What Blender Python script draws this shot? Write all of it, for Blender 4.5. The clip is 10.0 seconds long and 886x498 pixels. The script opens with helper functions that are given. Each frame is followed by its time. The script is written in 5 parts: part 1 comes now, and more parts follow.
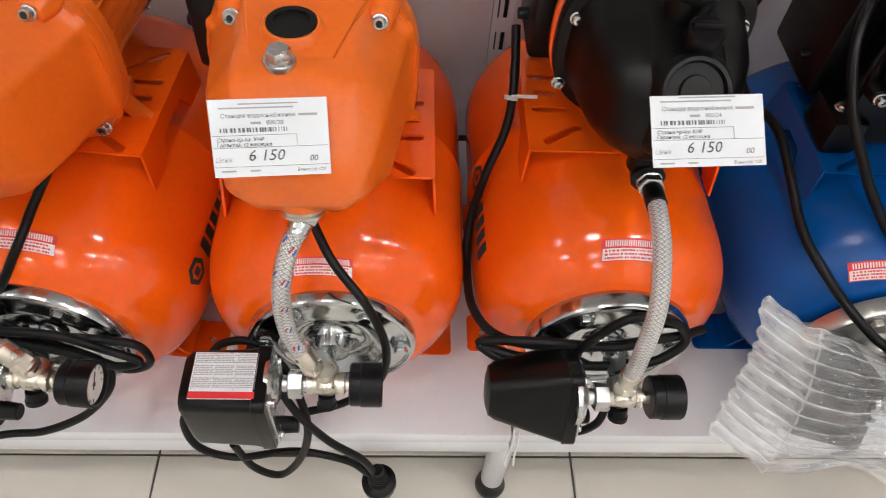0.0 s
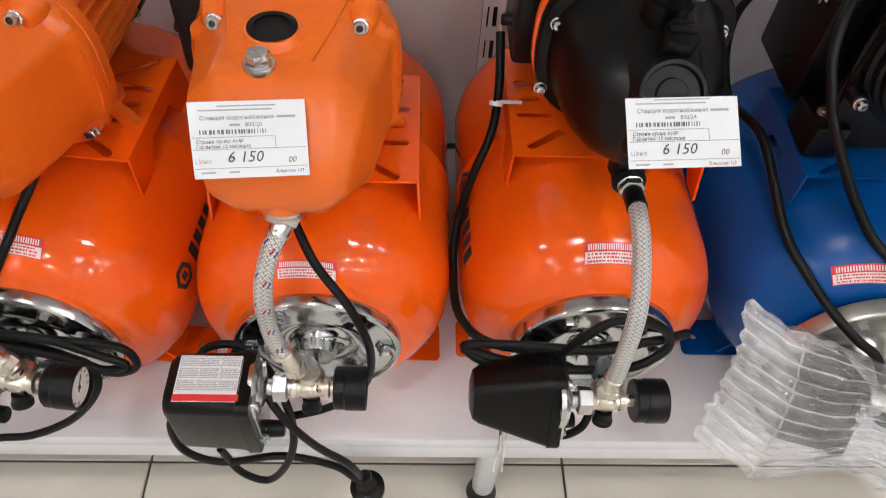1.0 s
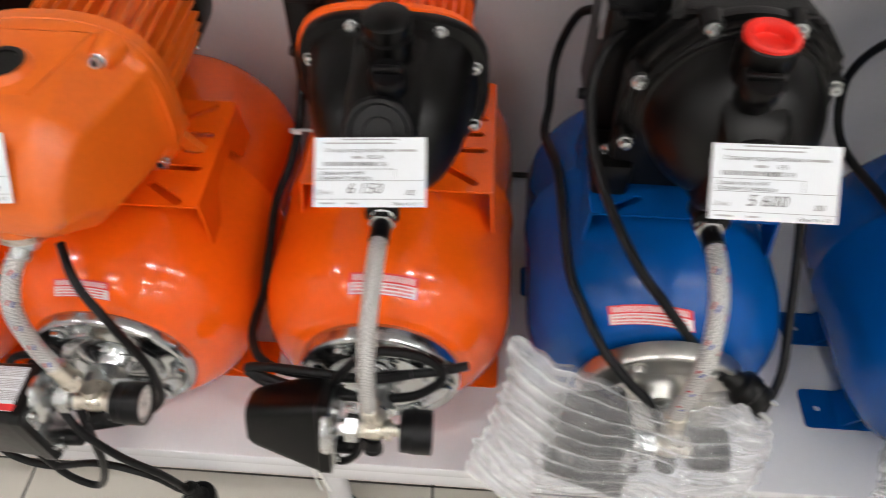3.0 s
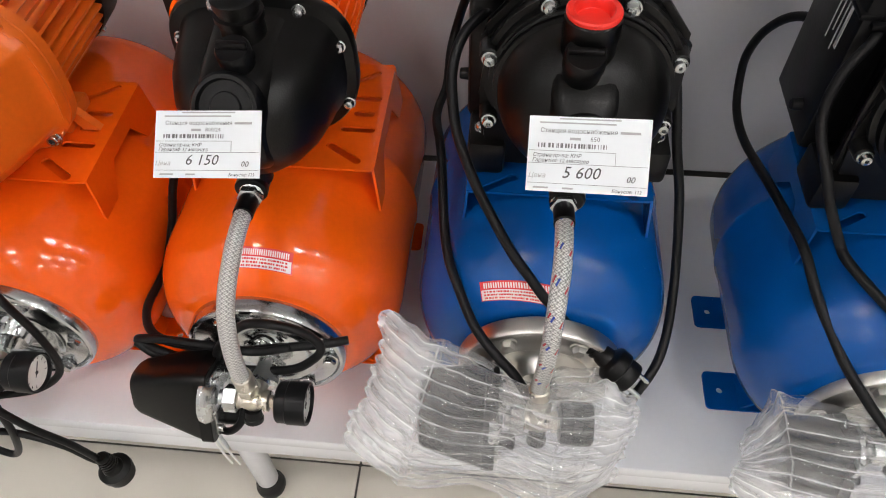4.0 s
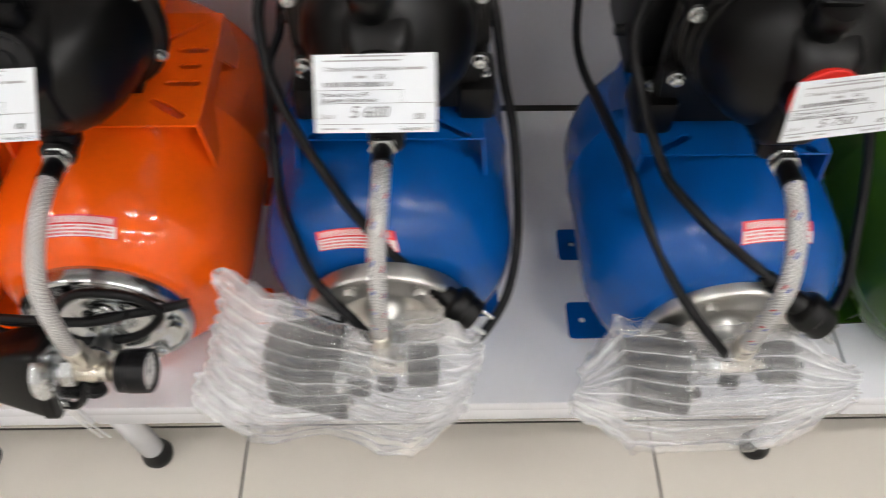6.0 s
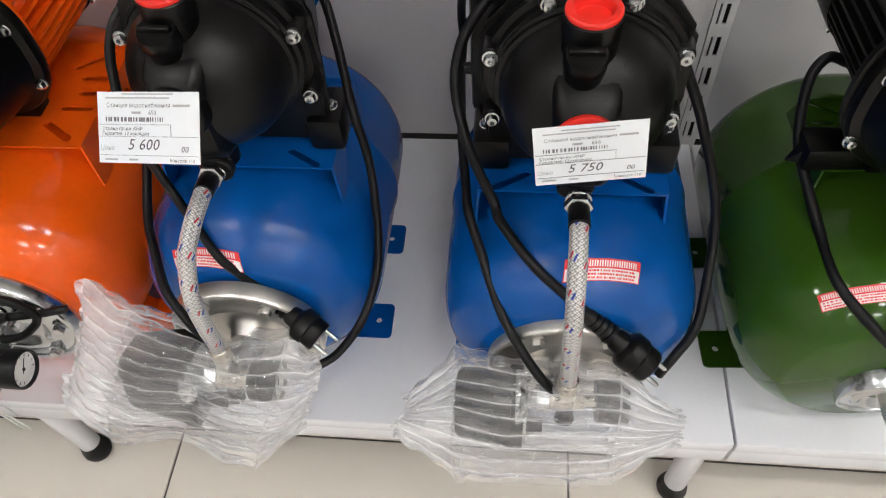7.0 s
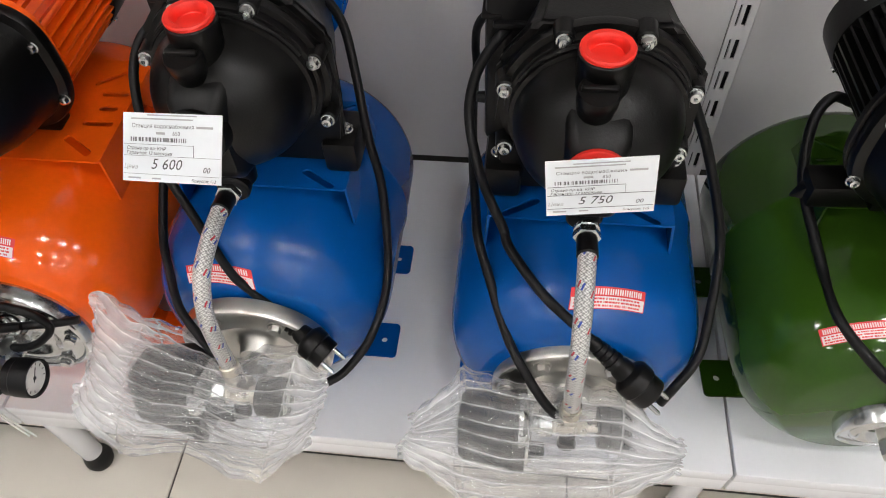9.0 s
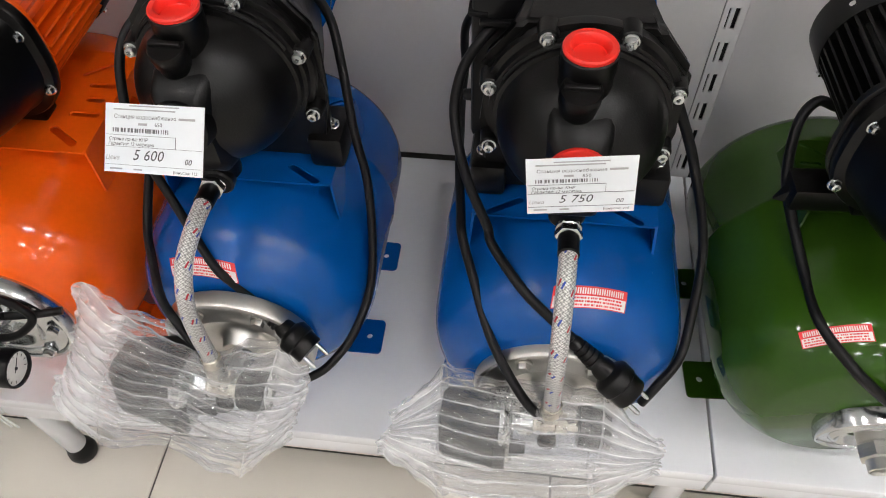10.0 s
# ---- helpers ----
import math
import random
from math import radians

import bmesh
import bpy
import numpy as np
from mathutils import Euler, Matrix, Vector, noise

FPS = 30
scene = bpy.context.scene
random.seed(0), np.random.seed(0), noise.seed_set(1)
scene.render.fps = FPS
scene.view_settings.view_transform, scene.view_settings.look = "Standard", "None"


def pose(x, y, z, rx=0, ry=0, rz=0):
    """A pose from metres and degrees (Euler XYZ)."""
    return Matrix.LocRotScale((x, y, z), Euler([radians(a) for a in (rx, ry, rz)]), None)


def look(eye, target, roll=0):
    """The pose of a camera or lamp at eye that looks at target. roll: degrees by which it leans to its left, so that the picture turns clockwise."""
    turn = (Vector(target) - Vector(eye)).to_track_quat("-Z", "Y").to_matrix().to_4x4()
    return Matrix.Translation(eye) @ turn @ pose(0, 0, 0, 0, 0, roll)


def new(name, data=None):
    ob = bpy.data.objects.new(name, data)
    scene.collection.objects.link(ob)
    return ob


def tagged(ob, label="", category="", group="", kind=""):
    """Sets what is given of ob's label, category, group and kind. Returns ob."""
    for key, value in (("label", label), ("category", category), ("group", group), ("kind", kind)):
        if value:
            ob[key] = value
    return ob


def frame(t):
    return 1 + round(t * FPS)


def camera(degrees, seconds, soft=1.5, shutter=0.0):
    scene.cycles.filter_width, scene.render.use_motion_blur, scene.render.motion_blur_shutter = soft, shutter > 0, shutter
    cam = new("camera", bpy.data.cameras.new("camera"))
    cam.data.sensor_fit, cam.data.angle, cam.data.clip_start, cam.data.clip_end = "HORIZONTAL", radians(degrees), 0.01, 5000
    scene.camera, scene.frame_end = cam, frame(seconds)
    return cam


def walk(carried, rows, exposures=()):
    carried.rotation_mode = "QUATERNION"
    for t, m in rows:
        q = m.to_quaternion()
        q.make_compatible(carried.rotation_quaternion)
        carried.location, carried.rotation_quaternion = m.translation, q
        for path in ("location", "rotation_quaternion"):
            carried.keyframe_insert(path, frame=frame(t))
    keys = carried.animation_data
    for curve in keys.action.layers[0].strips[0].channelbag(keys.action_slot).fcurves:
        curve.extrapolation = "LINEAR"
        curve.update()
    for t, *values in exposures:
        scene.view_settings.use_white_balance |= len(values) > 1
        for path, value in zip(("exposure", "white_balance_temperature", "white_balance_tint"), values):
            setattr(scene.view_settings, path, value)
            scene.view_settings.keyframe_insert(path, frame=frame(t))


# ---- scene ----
cam = camera(62.9, 10.0, soft=1.0, shutter=0.4)
PATH = [
    (0, (0.049, 0.056, 1.035), (0.153, 1.254, -0.563), 5.1),
    (0.5, (0.071, 0.053, 1.028), (0.168, 1.25, -0.571), 4.3),
    (1, (0.068, 0.046, 1.034), (0.159, 1.274, -0.543), 4.5),
    (1.5, (0.076, 0.043, 1.041), (0.18, 1.332, -0.484), 4.8),
    (2, (0.067, 0.038, 1.053), (0.239, 1.299, -0.49), 6.0),
    (2.5, (0.126, 0.043, 1.059), (0.249, 1.307, -0.486), 3.7),
    (3, (0.337, 0.064, 1.063), (0.259, 1.299, -0.509), 0.4),
    (3.2, (0.399, 0.064, 1.062), (0.32, 1.293, -0.514), 0.6),
    (4.3, (0.483, 0.049, 1.063), (0.334, 1.263, -0.519), -1.7),
    (4.5, (0.487, 0.048, 1.066), (0.341, 1.26, -0.519), -1.8),
    (5, (0.486, 0.045, 1.067), (0.349, 1.254, -0.52), -1.9),
    (5.5, (0.485, 0.051, 1.067), (0.473, 1.239, -0.541), 0.6),
    (6, (0.575, 0.058, 1.051), (0.607, 1.176, -0.607), 0.8),
    (6.2, (0.661, 0.059, 1.05), (0.579, 1.182, -0.603), -1.5),
    (7.3, (0.809, 0.057, 1.088), (0.609, 1.221, -0.526), -5.7),
    (7.5, (0.806, 0.057, 1.093), (0.598, 1.229, -0.514), -5.7),
    (8, (0.797, 0.056, 1.088), (0.602, 1.227, -0.521), -3.9),
    (8.5, (0.796, 0.057, 1.091), (0.603, 1.242, -0.509), -3.8),
    (9, (0.799, 0.054, 1.09), (0.603, 1.24, -0.508), -3.8),
    (9.4, (0.806, 0.053, 1.091), (0.598, 1.247, -0.5), -4.4),
    (9.5, (0.806, 0.054, 1.092), (0.609, 1.246, -0.502), -3.7),
    (10, (0.81, 0.053, 1.089), (0.628, 1.239, -0.511), -2.3),
]
EXPOSURES = [(0, 0.0), (10, 0.0)]
walk(cam, [(t, look(eye, target, roll)) for t, eye, target, roll in PATH], EXPOSURES)

# ---- light ----
world = bpy.data.worlds.new("shop_air")
world.use_nodes = True
world.node_tree.nodes["Background"].inputs[0].default_value = (0.9, 0.95, 1.0, 1)
world.node_tree.nodes["Background"].inputs[1].default_value = 0.04
scene.world = world

LAMP = 81.0            # glow of the ceiling diffusers
H = 0.267              # shelf top
FRONT, WALL = 0.372, 0.841


# ---- materials ----
def nodes_of(name):
    m = bpy.data.materials.new(name)
    m.use_nodes = True
    nt = m.node_tree
    return m, nt, nt.nodes["Principled BSDF"]


def add(nt, kind, **values):
    n = nt.nodes.new(kind)
    for k, v in values.items():
        if k in n.inputs.keys():
            n.inputs[k].default_value = v
    return n


def surface(name, color, rough=0.5, metal=0.0, vary=0.06, big=9.0, fine=160.0, bump=0.0, bump_scale=400.0, coat=0.0, spread=0.12, dust=0.0, spec=0.5):
    """A painted, moulded or metal surface with variation at two scales, fine relief and a little dust."""
    m, nt, bs = nodes_of(name)
    co = add(nt, "ShaderNodeTexCoord")
    n1 = add(nt, "ShaderNodeTexNoise", Scale=big, Detail=4.0)
    n2 = add(nt, "ShaderNodeTexNoise", Scale=fine, Detail=3.0)
    for n in (n1, n2):
        nt.links.new(co.outputs["Object"], n.inputs["Vector"])
    mix = add(nt, "ShaderNodeMath")
    mix.operation = "ADD"
    half = add(nt, "ShaderNodeMath")
    half.operation = "MULTIPLY"
    half.inputs[1].default_value = 0.4
    nt.links.new(n2.outputs["Fac"], half.inputs[0])
    nt.links.new(n1.outputs["Fac"], mix.inputs[0])
    nt.links.new(half.outputs[0], mix.inputs[1])
    ramp = add(nt, "ShaderNodeValToRGB")
    lo = [max(0, c * (1 - vary * 1.6)) for c in color]
    hi = [min(1, c * (1 + vary * 1.6)) for c in color]
    ramp.color_ramp.elements[0].position, ramp.color_ramp.elements[0].color = 0.45, (*lo, 1)
    ramp.color_ramp.elements[1].position, ramp.color_ramp.elements[1].color = 0.95, (*hi, 1)
    nt.links.new(mix.outputs[0], ramp.inputs["Fac"])
    last = ramp.outputs["Color"]
    if dust:
        n3 = add(nt, "ShaderNodeTexNoise", Scale=35.0, Detail=6.0, Roughness=0.7)
        nt.links.new(co.outputs["Object"], n3.inputs["Vector"])
        r3 = add(nt, "ShaderNodeMapRange")
        r3.inputs["From Min"].default_value, r3.inputs["From Max"].default_value = 0.5, 0.85
        r3.inputs["To Max"].default_value = dust
        nt.links.new(n3.outputs["Fac"], r3.inputs["Value"])
        mx = add(nt, "ShaderNodeMix")
        mx.data_type = "RGBA"
        mx.inputs[7].default_value = (0.32, 0.30, 0.28, 1)
        nt.links.new(r3.outputs[0], mx.inputs[0])
        nt.links.new(last, mx.inputs[6])
        last = mx.outputs[2]
    nt.links.new(last, bs.inputs["Base Color"])
    rr = add(nt, "ShaderNodeMapRange")
    rr.inputs["To Min"].default_value, rr.inputs["To Max"].default_value = max(0.02, rough - spread), min(1, rough + spread)
    nt.links.new(mix.outputs[0], rr.inputs["Value"])
    nt.links.new(rr.outputs[0], bs.inputs["Roughness"])
    bs.inputs["Metallic"].default_value = metal
    bs.inputs["Specular IOR Level"].default_value = spec
    bs.inputs["Coat Weight"].default_value = coat
    bs.inputs["Coat Roughness"].default_value = 0.05
    if bump:
        nb = add(nt, "ShaderNodeTexNoise", Scale=bump_scale, Detail=3.0)
        nt.links.new(co.outputs["Object"], nb.inputs["Vector"])
        b = add(nt, "ShaderNodeBump", Strength=bump, Distance=0.002)
        nt.links.new(nb.outputs["Fac"], b.inputs["Height"])
        nt.links.new(b.outputs[0], bs.inputs["Normal"])
    return m


ORANGE = surface("orange_gloss_paint", (0.88, 0.110, 0.005), 0.10, vary=0.05, bump=0.04, bump_scale=70, spread=0.05)
CAST = surface("orange_cast_paint", (0.77, 0.143, 0.012), 0.27, vary=0.06, bump=0.12, bump_scale=260, spread=0.08)
BLUE = surface("blue_satin_paint", (0.0003, 0.072, 0.300), 0.25, vary=0.012, bump=0.04, bump_scale=120, spread=0.03, spec=0.36)
GREEN = surface("green_gloss_paint", (0.026, 0.072, 0.006), 0.085, vary=0.06, bump=0.05, bump_scale=60, spread=0.04, spec=0.36)
BLACK = surface("black_plastic", (0.0028, 0.0027, 0.0027), 0.30, vary=0.2, bump=0.08, bump_scale=500, spread=0.1, spec=0.24, dust=0.010)
BLACK_GLOSS = surface("black_gloss_plastic", (0.004, 0.004, 0.0045), 0.3, vary=0.15, bump=0.05, bump_scale=300, spread=0.08, spec=0.21)
RUBBER = surface("black_rubber_cable", (0.004, 0.004, 0.0045), 0.42, vary=0.2, bump=0.1, bump_scale=700, spec=0.24)
ZINC = surface("zinc_plated_steel", (0.60, 0.62, 0.62), 0.24, 1.0, vary=0.04, big=30, bump=0.02, bump_scale=80, spread=0.06)
BRIGHT_ZINC = surface("bright_zinc_sheet", (0.56, 0.58, 0.59), 0.15, 1.0, vary=0.06, big=25, bump=0.012, bump_scale=22, spread=0.05)
STAINLESS = surface("stainless_steel", (0.60, 0.59, 0.56), 0.30, 1.0, vary=0.05, big=30, bump=0.03, bump_scale=150)
BRASS = surface("nickel_plated_brass", (0.68, 0.64, 0.56), 0.25, 1.0, vary=0.1, big=60)
RED = surface("red_plastic_cap", (0.80, 0.022, 0.012), 0.4, vary=0.05, bump=0.04)
SHELF = surface("white_shelf_paint", (0.74, 0.75, 0.78), 0.25, vary=0.015, big=5, spread=0.02, dust=0.008)
PANEL = surface("white_wall_panel_paint", (0.63, 0.61, 0.61), 0.45, vary=0.02, big=3, bump=0.03, bump_scale=150, spread=0.05)
# near-black colour that stands in for shade in gaps and recesses
PAINTED_SHADE = surface("painted_recess_shade", (0.02, 0.02, 0.02), 0.8)
TILE = surface("beige_floor_tile", (0.66, 0.615, 0.55), 0.28, vary=0.008, big=4, fine=60, spread=0.01)
GROUT = surface("grey_grout", (0.10, 0.09, 0.085), 0.9, vary=0.2, bump=0.3)
PAPER = surface("white_price_paper", (0.78, 0.81, 0.84), 0.6, vary=0.015)
INK = surface("black_ink", (0.03, 0.03, 0.035), 0.7)
PRICE_INK = surface("dark_grey_ink", (0.085, 0.085, 0.09), 0.7)
GREY_INK = surface("grey_ink", (0.42, 0.42, 0.43), 0.7)
FADED_INK = surface("faded_grey_ink", (0.17, 0.17, 0.18), 0.7)
RED_INK = surface("red_ink", (0.72, 0.035, 0.04), 0.5)
STICKER = surface("white_sticker_film", (0.82, 0.76, 0.75), 0.4, vary=0.02)
CEILING = surface("white_ceiling_board", (0.74, 0.73, 0.71), 0.85, vary=0.03, big=2, bump=0.05)
PLASTER = surface("grey_shop_plaster", (0.62, 0.615, 0.61), 0.85, vary=0.03, big=2, bump=0.05)
WHITE_PLASTIC = surface("white_plastic", (0.75, 0.75, 0.73), 0.4)
GLASS_FACE = surface("dial_glass", (0.75, 0.75, 0.72), 0.12, coat=0.5)


def film_material():
    """Clear polythene: see-through with glossy creases along the tubes, thin milky welds with a wide fade that paints
    the tubes' shading, milkier where it is crumpled.
    """
    m, nt, bs = nodes_of("clear_air_cushion_film")

    def op(kind, a, b=None):
        n = add(nt, "ShaderNodeMath")
        n.operation = kind
        for i, v in enumerate((a, b)):
            if isinstance(v, (int, float)):
                n.inputs[i].default_value = v
            elif v is not None:
                nt.links.new(v, n.inputs[i])
        return n.outputs[0]

    def ranged(value, a, b, c, d):
        r = add(nt, "ShaderNodeMapRange")
        for key, w in (("From Min", a), ("From Max", b), ("To Min", c), ("To Max", d)):
            r.inputs[key].default_value = w
        nt.links.new(value, r.inputs["Value"])
        return r.outputs[0]
    bs.inputs["Base Color"].default_value = (0.95, 0.95, 0.96, 1)
    bs.inputs["Roughness"].default_value = 0.12
    bs.inputs["Specular IOR Level"].default_value = 0.6
    co = add(nt, "ShaderNodeTexCoord")
    uv = add(nt, "ShaderNodeUVMap")
    sep = add(nt, "ShaderNodeSeparateXYZ")
    nt.links.new(uv.outputs[0], sep.inputs[0])
    stretch = add(nt, "ShaderNodeMapping")
    stretch.inputs["Scale"].default_value = (5.0, 4.0, 1.0)
    nt.links.new(uv.outputs[0], stretch.inputs["Vector"])
    n1 = add(nt, "ShaderNodeTexNoise", Scale=1.6, Detail=3.0, Distortion=0.8)
    nt.links.new(stretch.outputs[0], n1.inputs["Vector"])
    n2 = add(nt, "ShaderNodeTexNoise", Scale=95.0, Detail=3.0, Distortion=0.9)
    nt.links.new(co.outputs["Object"], n2.inputs["Vector"])
    ends = ranged(sep.outputs[0], 0.58, 0.72, 0.0, 1.0)
    height = op("ADD", n1.outputs["Fac"], op("MULTIPLY", n2.outputs["Fac"], op("ADD", op("MULTIPLY", ends, 0.35), 0.08)))
    b = add(nt, "ShaderNodeBump", Strength=0.60, Distance=0.004)
    nt.links.new(height, b.inputs["Height"])
    nt.links.new(b.outputs[0], bs.inputs["Normal"])
    glossy = add(nt, "ShaderNodeBsdfGlossy", Roughness=0.045)
    nt.links.new(b.outputs[0], glossy.inputs["Normal"])
    fres = add(nt, "ShaderNodeLayerWeight", Blend=0.5)
    nt.links.new(b.outputs[0], fres.inputs["Normal"])
    clear = add(nt, "ShaderNodeBsdfTransparent")
    clear.inputs[0].default_value = (0.965, 0.965, 0.975, 1)
    n3 = add(nt, "ShaderNodeTexNoise", Scale=22.0, Detail=5.0, Distortion=0.6)
    nt.links.new(co.outputs["Object"], n3.inputs["Vector"])
    milk = op("ADD", ranged(n3.outputs["Fac"], 0.35, 0.75, 0.085, 0.25), op("MULTIPLY", ends, 0.15))
    wave = add(nt, "ShaderNodeMath")
    wave.operation = "PINGPONG"
    wave.inputs[1].default_value = 0.5
    nt.links.new(sep.outputs[1], wave.inputs[0])
    # narrow term: milky weld; wide term: dark-to-light tube shading painted as milkiness
    seam = op("ADD", op("MULTIPLY", ranged(wave.outputs[0], 0.0, 0.06, 0.34, 0.0), ranged(n1.outputs["Fac"], 0.35, 0.6, 0.05, 1.0)), ranged(wave.outputs[0], 0.0, 0.40, 0.16, 0.0))
    weld = ranged(op("ABSOLUTE", op("SUBTRACT", sep.outputs[0], 0.62)), 0.0, 0.012, 0.22, 0.0)
    total = op("ADD", milk, op("MAXIMUM", seam, weld))
    mix = add(nt, "ShaderNodeMixShader")
    nt.links.new(total, mix.inputs[0])
    nt.links.new(clear.outputs[0], mix.inputs[1])
    nt.links.new(bs.outputs[0], mix.inputs[2])
    mix2 = add(nt, "ShaderNodeMixShader")
    nt.links.new(op("ADD", op("MULTIPLY", op("POWER", fres.outputs["Facing"], 3.5), 0.65), 0.11), mix2.inputs[0])
    nt.links.new(mix.outputs[0], mix2.inputs[1])
    nt.links.new(glossy.outputs[0], mix2.inputs[2])
    nt.links.new(mix2.outputs[0], nt.nodes["Material Output"].inputs[0])
    return m


FILM = film_material()


def braid_material(name, flecks):
    """Steel braid from the sleeve's own lengthwise and crosswise coordinates, with red and blue marker threads."""
    m, nt, bs = nodes_of(name)
    uv = add(nt, "ShaderNodeUVMap")
    sep = add(nt, "ShaderNodeSeparateXYZ")
    nt.links.new(uv.outputs[0], sep.inputs[0])

    def op(kind, a, b=None):
        n = add(nt, "ShaderNodeMath")
        n.operation = kind
        for i, v in enumerate((a, b)):
            if v is None:
                continue
            if isinstance(v, (int, float)):
                n.inputs[i].default_value = v
            else:
                nt.links.new(v, n.inputs[i])
        return n.outputs[0]

    u, v = sep.outputs[0], sep.outputs[1]          # metres along; 0..1 around
    pu, pv = (225.0, 8.0) if flecks else (260.0, 8.0)
    a = op("MULTIPLY", op("ADD", op("MULTIPLY", u, pu), op("MULTIPLY", v, pv)), 6.2832)
    b = op("MULTIPLY", op("SUBTRACT", op("MULTIPLY", u, pu), op("MULTIPLY", v, pv)), 6.2832)
    over = op("GREATER_THAN", op("MULTIPLY", op("SINE", op("MULTIPLY", a, 0.5)), op("SINE", op("MULTIPLY", b, 0.5))), 0.0)
    one = op("ADD", op("MULTIPLY", op("SINE", op("MULTIPLY", a, 2.0)), 0.45), op("MULTIPLY", op("ABSOLUTE", op("SINE", op("MULTIPLY", b, 0.5))), 1.0))
    two = op("ADD", op("MULTIPLY", op("SINE", op("MULTIPLY", b, 2.0)), 0.45), op("MULTIPLY", op("ABSOLUTE", op("SINE", op("MULTIPLY", a, 0.5))), 1.0))
    weave = op("SUBTRACT", op("ADD", op("MULTIPLY", one, over), op("MULTIPLY", two, op("SUBTRACT", 1.0, over))), 0.4)
    # weave height also sets the colour, painting shade between the bright wires
    ramp = add(nt, "ShaderNodeMapRange")
    ramp.inputs["From Min"].default_value = -1.0
    nt.links.new(weave, ramp.inputs["Value"])
    col = add(nt, "ShaderNodeMix")
    col.data_type = "RGBA"
    col.inputs[6].default_value, col.inputs[7].default_value = (0.03, 0.03, 0.03, 1), (0.93, 0.92, 0.90, 1)
    nt.links.new(ramp.outputs[0], col.inputs[0])
    last = col.outputs[2]
    if flecks:
        for shift, tint in ((0.0, (0.55, 0.03, 0.05, 1)), (0.30, (0.03, 0.07, 0.42, 1))):
            cu = op("SUBTRACT", op("FRACT", op("ADD", op("MULTIPLY", u, 36.0), op("MULTIPLY", v, 1.0))), 0.5)
            cv = op("SUBTRACT", op("FRACT", op("ADD", op("MULTIPLY", v, 4.0), shift)), 0.5)
            along = op("LESS_THAN", op("ABSOLUTE", cu), 0.12)
            across = op("LESS_THAN", op("ABSOLUTE", op("SUBTRACT", cv, op("MULTIPLY", cu, 0.9))), 0.062)
            mk = op("MULTIPLY", along, across)
            mm = add(nt, "ShaderNodeMix")
            mm.data_type = "RGBA"
            mm.inputs[7].default_value = tint
            nt.links.new(mk, mm.inputs[0])
            nt.links.new(last, mm.inputs[6])
            last = mm.outputs[2]
    nt.links.new(last, bs.inputs["Base Color"])
    bs.inputs["Metallic"].default_value = 0.4
    bs.inputs["Roughness"].default_value = 0.3
    bp = add(nt, "ShaderNodeBump", Strength=0.6, Distance=0.001)
    nt.links.new(weave, bp.inputs["Height"])
    nt.links.new(bp.outputs[0], bs.inputs["Normal"])
    return m


BRAID = braid_material("steel_braid", False)
BRAID_MARKED = braid_material("steel_braid_with_red_and_blue_threads", True)


def glow_material():
    m, nt, bs = nodes_of("lit_lamp_diffuser")
    bs.inputs["Base Color"].default_value = (0.9, 0.9, 0.9, 1)
    bs.inputs["Emission Color"].default_value = (1.0, 0.98, 0.965, 1)
    bs.inputs["Emission Strength"].default_value = LAMP
    return m


GLOW = glow_material()


# ---- building helpers ----
def part(name, bm, material, parent, label="", smooth=38):
    """Links a bmesh as one mesh under a thing or a part."""
    bmesh.ops.recalc_face_normals(bm, faces=bm.faces)
    me = bpy.data.meshes.new(name)
    bm.to_mesh(me)
    bm.free()
    me.materials.append(material)
    if smooth:
        me.shade_smooth()
        me.set_sharp_from_angle(angle=radians(smooth))
    ob = new(name, me)
    ob.parent = parent
    return tagged(ob, label=label)


def solid(name, bm, material, label, category, kind="", smooth=38):
    """A top-level mesh of its own."""
    ob = part(name, bm, material, None, "", smooth)
    return tagged(ob, label, category, kind=kind)


def thing(name, m, label, category, group=""):
    ob = new(name)
    ob.empty_display_size = 0.05
    ob.matrix_basis = m
    return tagged(ob, label, category, group)


def frame_of(d):
    d = Vector(d).normalized()
    u = d.cross(Vector((0, 0, 1)) if abs(d.z) < 0.9 else Vector((0, 1, 0))).normalized()
    return u, d.cross(u).normalized(), d


def loft(bm, rings, caps=(True, True)):
    rows = [[bm.verts.new(p) for p in r] for r in rings]
    n = len(rows[0])
    for a, b in zip(rows, rows[1:]):
        for i in range(n):
            bm.faces.new((a[i], a[(i + 1) % n], b[(i + 1) % n], b[i]))
    if caps[0]:
        bm.faces.new(rows[0])
    if caps[1]:
        bm.faces.new(rows[-1])
    return rows


def circle(c, u, v, r, n, turn=0.0, r2=None):
    c, r2 = Vector(c), r if r2 is None else r2
    return [c + u * (r * math.cos(turn + 2 * math.pi * i / n)) + v * (r2 * math.sin(turn + 2 * math.pi * i / n)) for i in range(n)]


def lathe(bm, origin, way, profile, n=32, turn=0.0):
    """Turns (radius, distance along way) round the line from origin; radius 0 closes to a small cap."""
    u, v, d = frame_of(way)
    rings = [circle(Vector(origin) + d * h, u, v, max(r, 1e-4), n, turn) for r, h in profile]
    loft(bm, rings)
    return bm


def rod(bm, a, b, r, n=16, r2=None, chamfer=0.0):
    a, b = Vector(a), Vector(b)
    L = (b - a).length
    r2 = r if r2 is None else r2
    if chamfer:
        prof = [(r - chamfer, 0), (r, chamfer), (r2, L - chamfer), (r2 - chamfer, L)]
    else:
        prof = [(r, 0), (r2, L)]
    return lathe(bm, a, b - a, prof, n)


